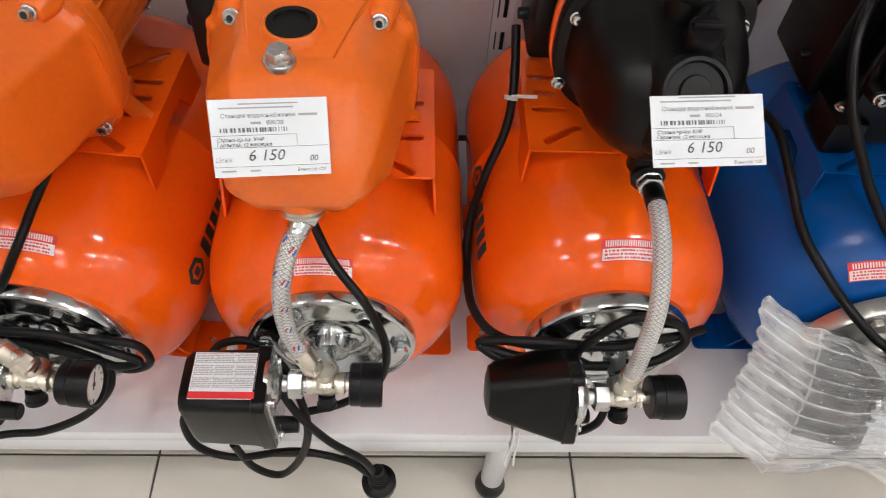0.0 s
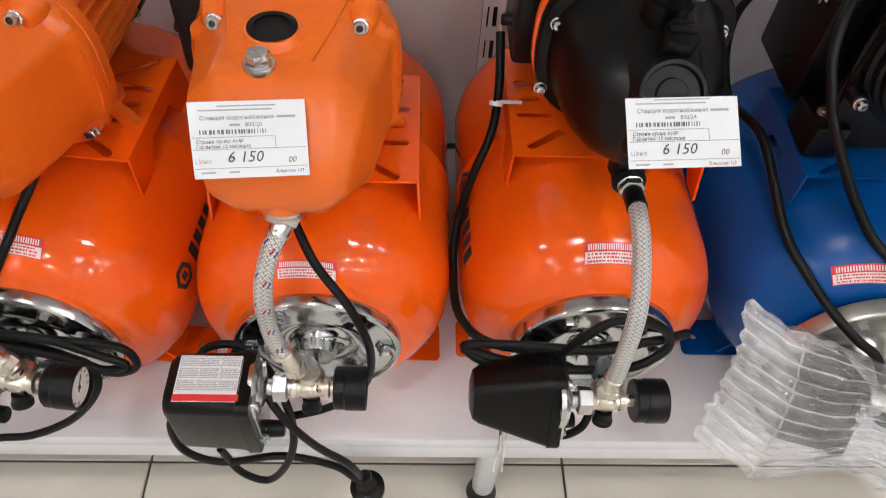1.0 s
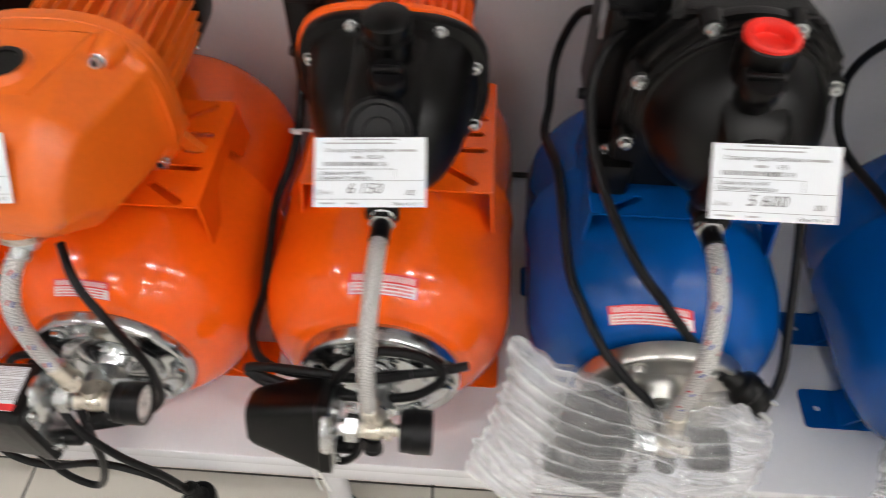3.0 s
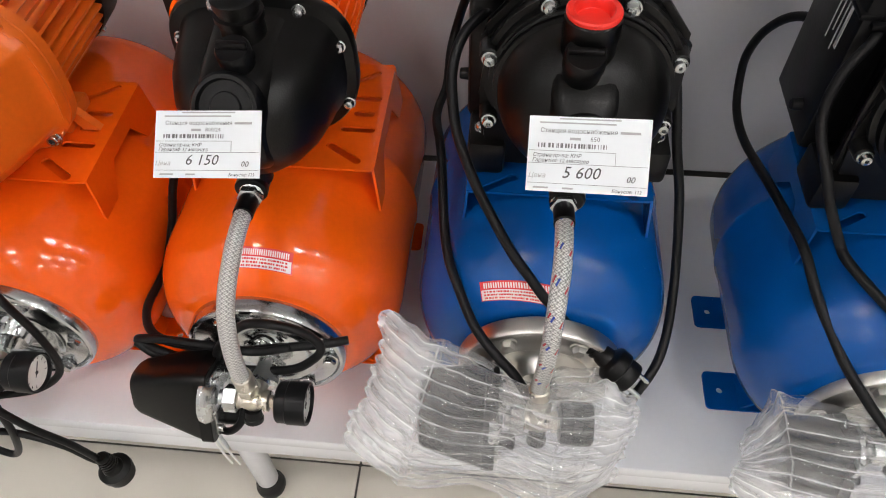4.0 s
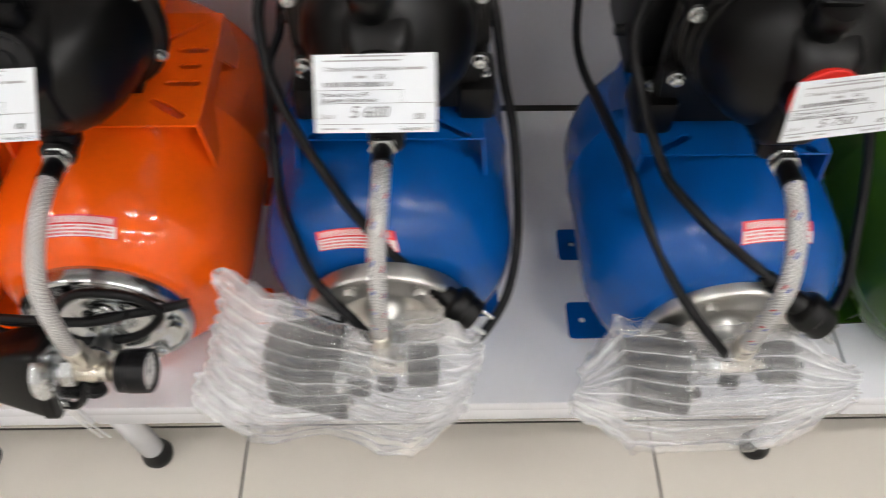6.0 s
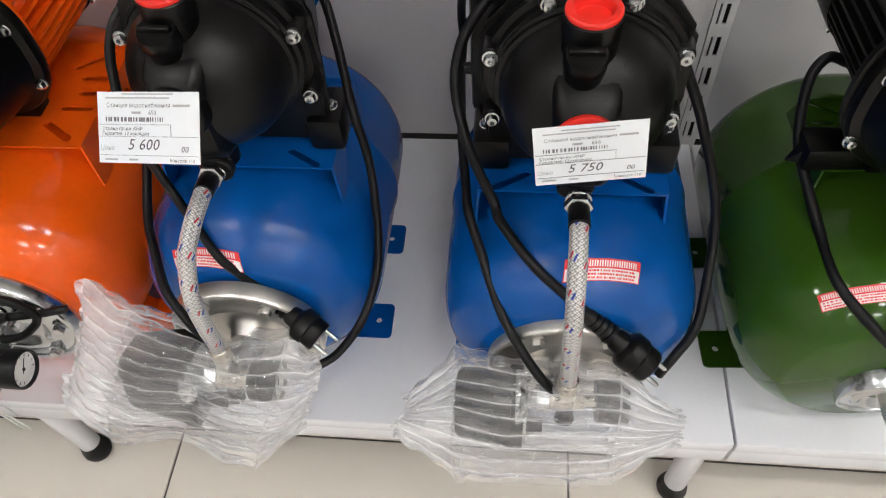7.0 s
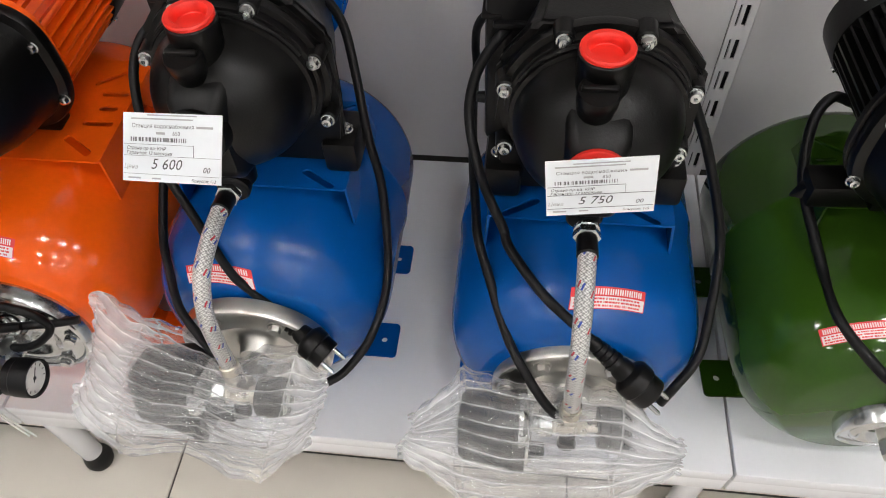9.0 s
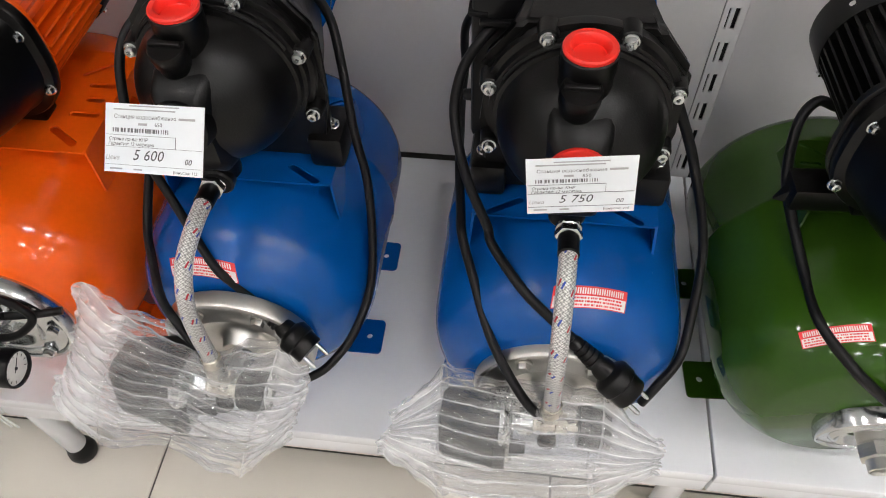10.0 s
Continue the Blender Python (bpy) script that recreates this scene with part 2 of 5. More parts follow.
def box(bm, c, s, bevel=0.0, m=None, seg=2):
    made = bmesh.ops.create_cube(bm, size=1.0)["verts"]
    bmesh.ops.scale(bm, vec=Vector(s), verts=made)
    if bevel:
        edges = list({e for v in made for e in v.link_edges})
        out = bmesh.ops.bevel(bm, geom=edges, offset=bevel, segments=seg, affect="EDGES", profile=0.5)
        made = list({v for v in made if v.is_valid} | set(out["verts"]))
    bmesh.ops.transform(bm, matrix=Matrix.Translation(c) @ (m or Matrix()), verts=made)
    return bm


def rounded(w, h, r, k=4, cx=0.0, cy=0.0):
    """A rounded rectangle, as (a, b) pairs, w and h its half sizes."""
    out = []
    for sx, sy, a0 in ((1, 1, 0), (-1, 1, 90), (-1, -1, 180), (1, -1, 270)):
        for i in range(k + 1):
            a = radians(a0 + 90 * i / k)
            out.append((cx + sx * (w - r) + r * math.cos(a), cy + sy * (h - r) + r * math.sin(a)))
    return out


def glide(points, per=8):
    """A smooth line through the points."""
    p = [Vector(q) for q in points]
    p = [2 * p[0] - p[1]] + p + [2 * p[-1] - p[-2]]
    out = []
    for a, b, c, d in zip(p, p[1:], p[2:], p[3:]):
        for i in range(per):
            t = i / per
            out.append(0.5 * (2 * b + (c - a) * t + (2 * a - 5 * b + 4 * c - d) * t * t + (3 * b - a - 3 * c + d) * t ** 3))
    return out + [p[-2]]


def sweep(bm, line, r, n=10):
    """A tube along a line, with lengthwise and crosswise coordinates in its UV map."""
    uvl = bm.loops.layers.uv.verify()
    dirs = [(b - a).normalized() for a, b in zip(line, line[1:])]
    dirs.append(dirs[-1])
    u = frame_of(dirs[0])[0]
    rows, dist, lens = [], 0.0, []
    for i, (p, d) in enumerate(zip(line, dirs)):
        u = (u - d * u.dot(d)).normalized()
        v = d.cross(u)
        rr = r(i / (len(line) - 1)) if callable(r) else r
        rows.append([bm.verts.new(q) for q in circle(p, u, v, rr, n)])
        if i:
            dist += (p - line[i - 1]).length
        lens.append(dist)
    for k, (a, b) in enumerate(zip(rows, rows[1:])):
        for i in range(n):
            j = (i + 1) % n
            f = bm.faces.new((a[i], a[j], b[j], b[i]))
            for lp, (s, w) in zip(f.loops, ((k, i), (k, i + 1), (k + 1, i + 1), (k + 1, i))):
                lp[uvl].uv = (lens[s], w / n)
    bm.faces.new(rows[0])
    bm.faces.new(rows[-1])
    return bm


def plate(bm, outer, holes, z, thick, put):
    """A flat sheet with through holes; put turns (a, b, height) into a place."""
    edges = []
    for loop in (outer, *holes):
        vs = [bm.verts.new(put(a, b, z)) for a, b in loop]
        edges += [bm.edges.new((p, q)) for p, q in zip(vs, vs[1:] + vs[:1])]
    made = bmesh.ops.triangle_fill(bm, use_beauty=True, edges=edges)["geom"]
    faces = [g for g in made if isinstance(g, bmesh.types.BMFace)]
    out = bmesh.ops.extrude_face_region(bm, geom=faces)["geom"]
    shift = Vector(put(0, 0, z + thick)) - Vector(put(0, 0, z))
    bmesh.ops.translate(bm, vec=shift, verts=[g for g in out if isinstance(g, bmesh.types.BMVert)])
    return bm


def words(text, size, slant=0.0):
    """A flat mesh of letters in the built-in font, centred, in the xy plane."""
    cu = bpy.data.curves.new("letters", "FONT")
    cu.body, cu.size, cu.shear, cu.align_x, cu.align_y = text, size, slant, "CENTER", "CENTER"
    cu.resolution_u = 2
    ob = new("letters", cu)
    bpy.context.view_layer.update()
    me = bpy.data.meshes.new_from_object(ob.evaluated_get(bpy.context.evaluated_depsgraph_get()))
    bpy.data.objects.remove(ob)
    bm = bmesh.new()
    bm.from_mesh(me)
    bpy.data.meshes.remove(me)
    return bm



# ---- the room ----
X0, X1, Y0, TOP = -2.7, 3.9, -3.749, 2.9

floor = solid("floor", box(bmesh.new(), ((X0 + X1) / 2, (Y0 + WALL) / 2, -0.028), (X1 - X0, WALL - Y0 + 0.2, 0.05)), GROUT,
              "dark grey grout bed under beige floor tiles", "floor", "structure")
solid("ceiling", box(bmesh.new(), ((X0 + X1) / 2, (Y0 + WALL) / 2, TOP + 0.05), (X1 - X0 + 0.4, WALL - Y0 + 0.4, 0.1)), CEILING,
      "plain white suspended shop ceiling", "ceiling", "structure")
for nm, c, s in (("wall_south", ((X0 + X1) / 2, Y0 - 0.05, TOP / 2), (X1 - X0 + 0.2, 0.1, TOP)),
                 ("wall_west", (X0 - 0.05, (Y0 + WALL) / 2, TOP / 2), (0.1, WALL - Y0 + 0.2, TOP)),
                 ("wall_east", (X1 + 0.05, (Y0 + WALL) / 2, TOP / 2), (0.1, WALL - Y0 + 0.2, TOP)),
                 ("wall_north", ((X0 + X1) / 2, WALL + 0.08, TOP / 2), (X1 - X0 + 0.2, 0.1, TOP))):
    # the north wall is coloured near-black to paint the shade in the rack's gaps
    solid(nm, box(bmesh.new(), c, s), PLASTER if nm != "wall_north" else PAINTED_SHADE, "plain painted shop wall", "wall", "structure")

# ceiling lamps: rows of flat panels over the aisle and the rack
def ceiling_lamp(x, y, w, d):
    t = thing("ceiling_light", pose(x, y, TOP), "lit flat white ceiling light panel", "ceiling light", "ceiling lights")
    bm = bmesh.new()
    for sx in (-1, 1):
        box(bm, (sx * (w / 2 + 0.012), 0, -0.02), (0.024, d + 0.048, 0.04), 0.003)
        box(bm, (0, sx * (d / 2 + 0.012), -0.02), (w, 0.024, 0.04), 0.003)
    part("frame", bm, WHITE_PLASTIC, t)
    part("diffuser", box(bmesh.new(), (0, 0, -0.018), (w, d, 0.02)), GLOW, t, "glowing diffuser")


for lx in (-2.1, -0.35, 1.25, 2.25, 3.25):
    for ly in (-0.32, -1.85, -3.25):
        ceiling_lamp(lx, ly, 0.34, 0.13)

# ---- rack: back panels, uprights with slots, shelf sections, legs ----
JOINTS = (-0.716, 0.174, 1.064, 1.954)


def back_panel(xa, xb, za, zb):
    bm = box(bmesh.new(), ((xa + xb) / 2, WALL + 0.006, (za + zb) / 2), (xb - xa, 0.012, zb - za), 0.0015)
    solid("back_panel", bm, PANEL, "smooth white metal back panel of the shop rack", "rack panel", "structure")


def upright(x):
    """A slotted steel upright, its two columns of slots cut through."""
    t = thing("rack_upright", pose(x, WALL, 0), "white slotted steel upright of the shop rack", "rack upright", "rack uprights")
    holes = []
    for k in range(30):
        z = 0.294 + 0.05 * k
        for a, w in ((-0.0065, 0.0012), (0.0025, 0.0028)):
            holes.append([(a - w, z - 0.015), (a + w, z - 0.015), (a + w, z + 0.015), (a - w, z + 0.015)])
    bm = bmesh.new()
    plate(bm, [(-0.0135, 0.05), (0.0135, 0.05), (0.0135, 2.2), (-0.0135, 2.2)], holes, 0.0, 0.003, lambda a, b, h: (a, -0.001 + h, b))
    part("face_strip", bm, PANEL, t, smooth=0)
    # near-black filler paints the shade seen through the slots
    part("channel", box(bmesh.new(), (0, 0.024, 1.1), (0.024, 0.02, 2.1)), PAINTED_SHADE, t, "block coloured dark for the shade inside the slotted channel")


def shelf_section(xa, xb):
    t = thing("rack_shelf", pose((xa + xb) / 2, FRONT, H), "white painted metal bottom shelf section of the shop rack", "shelf", "rack shelves")
    w = xb - xa - 0.003
    bm = box(bmesh.new(), (0, (WALL - FRONT) / 2 - 0.002, -0.011), (w, WALL - FRONT - 0.006, 0.022), 0.002)
    part("top_sheet", bm, SHELF, t)
    part("front_lip", box(bmesh.new(), (0, 0.012, -0.0275), (w, 0.021, 0.05), 0.003), SHELF, t)
    bm = bmesh.new()
    for k in range(2):
        box(bm, (0, 0.18 + 0.18 * k, -0.033), (w - 0.04, 0.03, 0.02), 0.002)
    part("stiffener", bm, SHELF, t)
    return t


def rack_leg(t, x):
    bm = bmesh.new()
    lathe(bm, (x, 0.034, 0.03 - H), (0, 0, 1), [(0.014, 0), (0.0155, 0.002), (0.017, 0.19), (0.017, 0.195)], 24)
    leg = part("leg", bm, SHELF, t, "white round steel leg")
    bm = bmesh.new()
    lathe(bm, (x, 0.034, -H), (0, 0, 1), [(0.012, 0), (0.019, 0.003), (0.0215, 0.012), (0.020, 0.022), (0.0165, 0.032), (0.0165, 0.038), (0.013, 0.039)], 24)
    part("rubber_foot", bm, RUBBER, leg, "black rubber foot")


for xa, xb, leg_x in zip(JOINTS, JOINTS[1:], (-0.714, 0.176, 1.046)):
    back_panel(xa + 0.007, xb - 0.021, H + 0.005, 1.6)
    rack_leg(shelf_section(xa, xb), leg_x - (xa + xb) / 2)
for x in JOINTS:
    upright(x - 0.007)

# upper shelves, out of view, added to keep lamp light off the back panels
for xa, xb in zip(JOINTS, JOINTS[1:]):
    up = shelf_section(xa, xb)
    tagged(up, "unseen white upper shelf added to shade the back panels")
    up.scale.y = 0.55
    up.location.y, up.location.z = WALL - 0.55 * (WALL - FRONT), 1.30

# ---- pump stations: a lying steel tank with a pump on a saddle ----
AXIS = 0.407           # height of the tanks' axis
R = 0.131


def S(x, y, z):
    """A place in a station's own space: x from its middle line, y and z as in the room."""
    return Vector((x, y - 0.6, z - H))


def tank_profile(rad, rear=0.0, back=0.08):
    """Radius and y of the tank's skin, front to rear; rear shortens the tank, back is the depth of its rear dome."""
    out = []
    for i in range(15):
        a = radians(38 + 52 * i / 14)
        out.append((rad * math.sin(a) ** 0.80, 0.505 - 0.105 * math.cos(a) ** 0.80))
    out += [(rad, 0.56), (rad, 0.605), (rad + 0.0012, 0.608), (rad + 0.0015, 0.611), (rad + 0.0012, 0.614), (rad, 0.617), (rad, 0.70 - rear)]
    for i in range(1, 12):
        a = radians(90 - 88 * i / 11)
        out.append((rad * math.sin(a) ** 0.80, 0.72 - rear + back * math.cos(a) ** 0.80))
    return out


def tank_radius(y, rad):
    prof = tank_profile(rad)
    for (r0, y0), (r1, y1) in zip(prof, prof[1:]):
        if y0 <= y <= y1:
            return r0 + (r1 - r0) * (y - y0) / (y1 - y0)
    return prof[0][0]


def on_tank(side, y, rad, off=0.0):
    """A place on the tank's skin: side is the angle from the top, to the right, in degrees."""
    r = tank_radius(y, rad)
    dr = (tank_radius(y + 0.002, rad) - tank_radius(y - 0.002, rad)) / 0.004
    n = Vector((1.0, -dr)).normalized()
    rr, yy = r + off * n[0], y + off * n[1]
    a = radians(side)
    return S(rr * math.sin(a), yy, AXIS + rr * math.cos(a))


def skin_patch(bm, s0, s1, y0, y1, rad, off, na=8, nb=3, skew=0.0, mid=None, ref=None):
    """A patch of the skin between two angles; with mid and ref its sides stay parallel where the tank narrows."""
    def at(i, j):
        s, y = s0 + (s1 - s0) * i / na, y0 + (y1 - y0) * j / nb + skew * i / na
        if mid is not None:
            s = mid + (s - mid) * tank_radius(ref, rad) / tank_radius(y, rad)
        return bm.verts.new(on_tank(s, y, rad, off))
    grid = [[at(i, j) for i in range(na + 1)] for j in range(nb + 1)]
    for j in range(nb):
        for i in range(na):
            bm.faces.new((grid[j][i], grid[j][i + 1], grid[j + 1][i + 1], grid[j + 1][i]))
    return bm


def make_tank(st, paint, rad=R, flange_steel=None, flange_r=0.081, flange_z=AXIS, flange_x=0.0, flange_way=0.0, rear=0.0, back=0.08):
    bm = bmesh.new()
    lathe(bm, S(0, 0, AXIS), (0, 1, 0), tank_profile(rad, rear, back), 96)
    tank = part("tank", bm, paint, st, smooth=50)
    steel = flange_steel or BRIGHT_ZINC
    k = flange_r / 0.081
    prof = [(0.081, 0.424), (0.081, 0.409), (0.0795, 0.4065), (0.0765, 0.4055), (0.0745, 0.407), (0.0735, 0.4085), (0.060, 0.4085), (0.0565, 0.406), (0.052, 0.405), (0.048, 0.407), (0.044, 0.412),
            (0.036, 0.4165), (0.027, 0.4165), (0.022, 0.414), (0.0195, 0.409), (0.018, 0.403), (0.0165, 0.399), (0.0, 0.399)]
    bm = bmesh.new()
    lathe(bm, S(flange_x, 0.41, flange_z), (0, 1, flange_way), [(r * k, y - 0.41) for r, y in prof], 64)
    flange = part("flange", bm, steel, st, "round zinc-plated steel flange")
    for i in range(0 if flange_way else 6):
        a = radians(60 * i)
        bm = bmesh.new()
        c = S(flange_x + 0.0665 * k * math.cos(a), 0, flange_z + 0.0665 * k * math.sin(a))
        lathe(bm, c, (0, 1, 0), [(0.0085, 0.4078), (0.0085, 0.4055), (0.0075, 0.405)], 20)
        lathe(bm, c, (0, 1, 0), [(0.0068, 0.4052), (0.0068, 0.4005), (0.0058, 0.3992)], 6, 0.4 * i)
        part("bolt", bm, steel, flange)
    # two feet: a strip under the tank with turned-out ends
    for y0, y1 in ((0.474, 0.523), (0.655 - rear, 0.702 - rear)):
        bm = bmesh.new()
        outer = rounded(0.126, (y1 - y0) / 2, 0.006)
        holes = [[(s * 0.108 + 0.004 * math.cos(a), 0.004 * math.sin(a)) for a in [math.pi * q / 5 for q in range(10)]] for s in (-1, 1)]
        plate(bm, outer, holes, H + 0.0005, 0.0028, lambda a, b, h, m=(y0 + y1) / 2: S(a, m + b, h))
        for s in (-1, 1):
            pts = [(s * 0.088, H + 0.003), (s * 0.066, AXIS - math.sqrt(rad * rad - 0.066 ** 2) + 0.004)]
            ring = lambda y: [S(pts[0][0], y, pts[0][1]), S(pts[1][0], y, pts[1][1]), S(pts[1][0] - s * 0.004, y, pts[1][1]), S(pts[0][0] - s * 0.006, y, pts[0][1] - 0.001)]
            loft(bm, [ring(y0 + 0.003), ring(y1 - 0.003)])
        part("foot", bm, paint, st, smooth=30)
    return tank


def slot(ax, ay, bx, by, r):
    d = Vector((bx - ax, by - ay)).normalized()
    a0 = math.atan2(d.y, d.x)
    out = [(bx + r * math.cos(a0 - math.pi / 2 + math.pi * i / 5), by + r * math.sin(a0 - math.pi / 2 + math.pi * i / 5)) for i in range(6)]
    out += [(ax + r * math.cos(a0 + math.pi / 2 + math.pi * i / 5), ay + r * math.sin(a0 + math.pi / 2 + math.pi * i / 5)) for i in range(6)]
    return out


def make_saddle(st, paint, half=0.097, y0=0.504, y1=0.692, z=0.5455, rad=R):
    """The folded sheet-metal bridge that carries the pump, slotted on top, with a leg at each corner."""
    ym = (y0 + y1) / 2
    bm = bmesh.new()
    holes = []
    for s in (-1, 1):
        holes += [slot(s * 0.046, -0.050, s * 0.076, -0.070, 0.0046), slot(s * 0.056, -0.025, s * 0.084, -0.025, 0.0040),
                  slot(s * 0.066, -0.001, s * 0.080, -0.001, 0.0040), slot(s * 0.060, 0.023, s * 0.084, 0.023, 0.0040), slot(s * 0.044, 0.040, s * 0.078, 0.066, 0.0036)]
    holes = [[(a * min(1.0, half / 0.094), b * min(1.0, (y1 - y0) / 0.150)) for a, b in h] for h in holes]
    holes = [h if (sum((p[0] * q[1] - q[0] * p[1]) for p, q in zip(h, h[1:] + h[:1])) > 0) else h[::-1] for h in holes]
    plate(bm, rounded(half, (y1 - y0) / 2, 0.004), holes, z - 0.0025, 0.0025, lambda a, b, h: S(a, ym + b, h))
    part("saddle_top", bm, paint, st, smooth=30)
    for s in (-1, 1):
        foot = AXIS + math.sqrt(rad * rad - (half + 0.003) ** 2) - 0.004
        bm = bmesh.new()
        out = [(y0 + 0.002, z - 0.001), (y1 - 0.002, z - 0.001), (y1 + 0.004, foot), (y1 - 0.026, foot), (y1 - 0.052, z - 0.020), (y0 + 0.052, z - 0.020), (y0 + 0.022, foot), (y0 - 0.004, foot)]

        def put(a, b, h, s=s):
            lean = (z - b) / (z - foot) * 0.004
            return S(s * (half - 0.0025 + h + lean), a, b)
        plate(bm, out, [], 0.0, 0.0025, put)
        part("saddle_side", bm, paint, st, smooth=30)


def make_sticker(st, side=0.0, y=0.4545, rad=R, width=32.0, tall=0.0175, skew=0.0):
    """The seller's red and white sticker, its shop name and small lines as bars."""
    s0, s1 = side - width / 2, side + width / 2
    rnd = random.Random(5)

    def patch(bm, a, b, f0, f1, off, na=1, nb=1):
        fa, fb = (a - s0) / (s1 - s0), (b - s0) / (s1 - s0)
        return skin_patch(bm, a, b, y - tall * f0 + skew * fa, y - tall * f1 + skew * fa, rad, off, na, nb, skew * (fb - fa), side, y)
    base = part("sticker", patch(bmesh.new(), s0, s1, 0.0, 1.0, 0.0006, 14, 6), RED_INK, st, "red and white seller's sticker")
    part("white_field", patch(bmesh.new(), s0 + 0.5, s1 - 0.5, 0.46, 0.96, 0.0009, 14, 3), STICKER, base)
    bm = bmesh.new()
    n, w = 14, (s1 - s0) * 0.90 / 14
    for i in range(n):
        a = s0 + (s1 - s0) * 0.05 + w * i
        patch(bm, a + 0.08 * w, a + 0.36 * w, 0.09, 0.38, 0.0010)
        patch(bm, a + 0.56 * w, a + 0.84 * w, 0.09, 0.38, 0.0010)
    tagged(part("title_print", bm, STICKER, base), kind="stuff")
    bm = bmesh.new()
    for row in range(3):
        a = s0 + (s1 - s0) * 0.05
        while a < s1 - (s1 - s0) * 0.08:
            b = min(a + rnd.uniform(0.35, 1.3), s1 - (s1 - s0) * 0.04)
            f = 0.52 + 0.15 * row
            patch(bm, a, b, f, f + 0.085, 0.0012)
            a = b + rnd.choice((0.25, 0.25, 0.7))
    tagged(part("small_print", bm, RED_INK, base), kind="stuff")


def paint_is_orange(st):
    return "orange" in st["label"]


def make_logo(st, side, y0, rad=R, way=1):
    """The maker's mark on the tank's flank as a plain hexagon and bars."""
    bm = bmesh.new()
    w = 10.5
    for k in range(6):
        a0, a1 = radians(60 * k + 30), radians(60 * k + 90)
        quad = [(0.62, a0), (1.0, a0), (1.0, a1), (0.62, a1)]
        vs = [bm.verts.new(on_tank(side + w * 0.62 * q * math.cos(a), y0 + 0.0155 * q * math.sin(a), rad, 0.0006)) for q, a in quad]
        bm.faces.new(vs)
    skin_patch(bm, side - 2.0, side + 2.0, y0 - 0.0045, y0 + 0.0045, rad, 0.0006, 2, 2)
    y = y0 + 0.024 * way
    for k in range(5):
        skin_patch(bm, side - 4.8, side + 4.8, y, y + 0.0125 * way, rad, 0.0006, 4, 2)
        y += 0.0175 * way
    tagged(part("maker_mark", bm, INK, st, "black maker's mark of a hexagon and bars"), kind="stuff")


# ---- fittings ----
def make_hose(st, line, marked, black_top=True):
    pts = glide(line, 9)
    hose = part("hose", sweep(bmesh.new(), pts, 0.0078, 24), BRAID_MARKED if marked else BRAID, st, "flexible hose in braided steel")
    a, b = pts[0], pts[1]
    d = (a - b).normalized()
    bm = bmesh.new()
    s = 0.004 if black_top else 0.012
    lathe(bm, a - d * 0.026, d, [(0.0078, s), (0.0090, s + 0.001), (0.0090, 0.024), (0.0080, 0.027)], 24)
    part("sleeve", bm, BLACK_GLOSS if black_top else ZINC, hose)
    bm = bmesh.new()
    lathe(bm, a - d * 0.002, d, [(0.0095, 0), (0.0118, 0.0012), (0.0118, 0.007), (0.0106, 0.009)], 6)
    lathe(bm, a + d * 0.006, d, [(0.0100, 0), (0.0112, 0.001), (0.0112, 0.004), (0.0095, 0.0045)], 24)
    part("hose_nut", bm, ZINC, hose)
    a, b = pts[-1], pts[-2]
    d = (a - b).normalized()
    bm = bmesh.new()
    lathe(bm, a - d * 0.022, d, [(0.0088, 0), (0.0098, 0.001), (0.0098, 0.018), (0.0095, 0.020), (0.0095, 0.03)], 24)
    lathe(bm, a - d * 0.004, d, [(0.0100, 0), (0.0112, 0.001), (0.0112, 0.009), (0.0100, 0.010)], 6)
    part("sleeve", bm, BRASS, hose)
    return pts


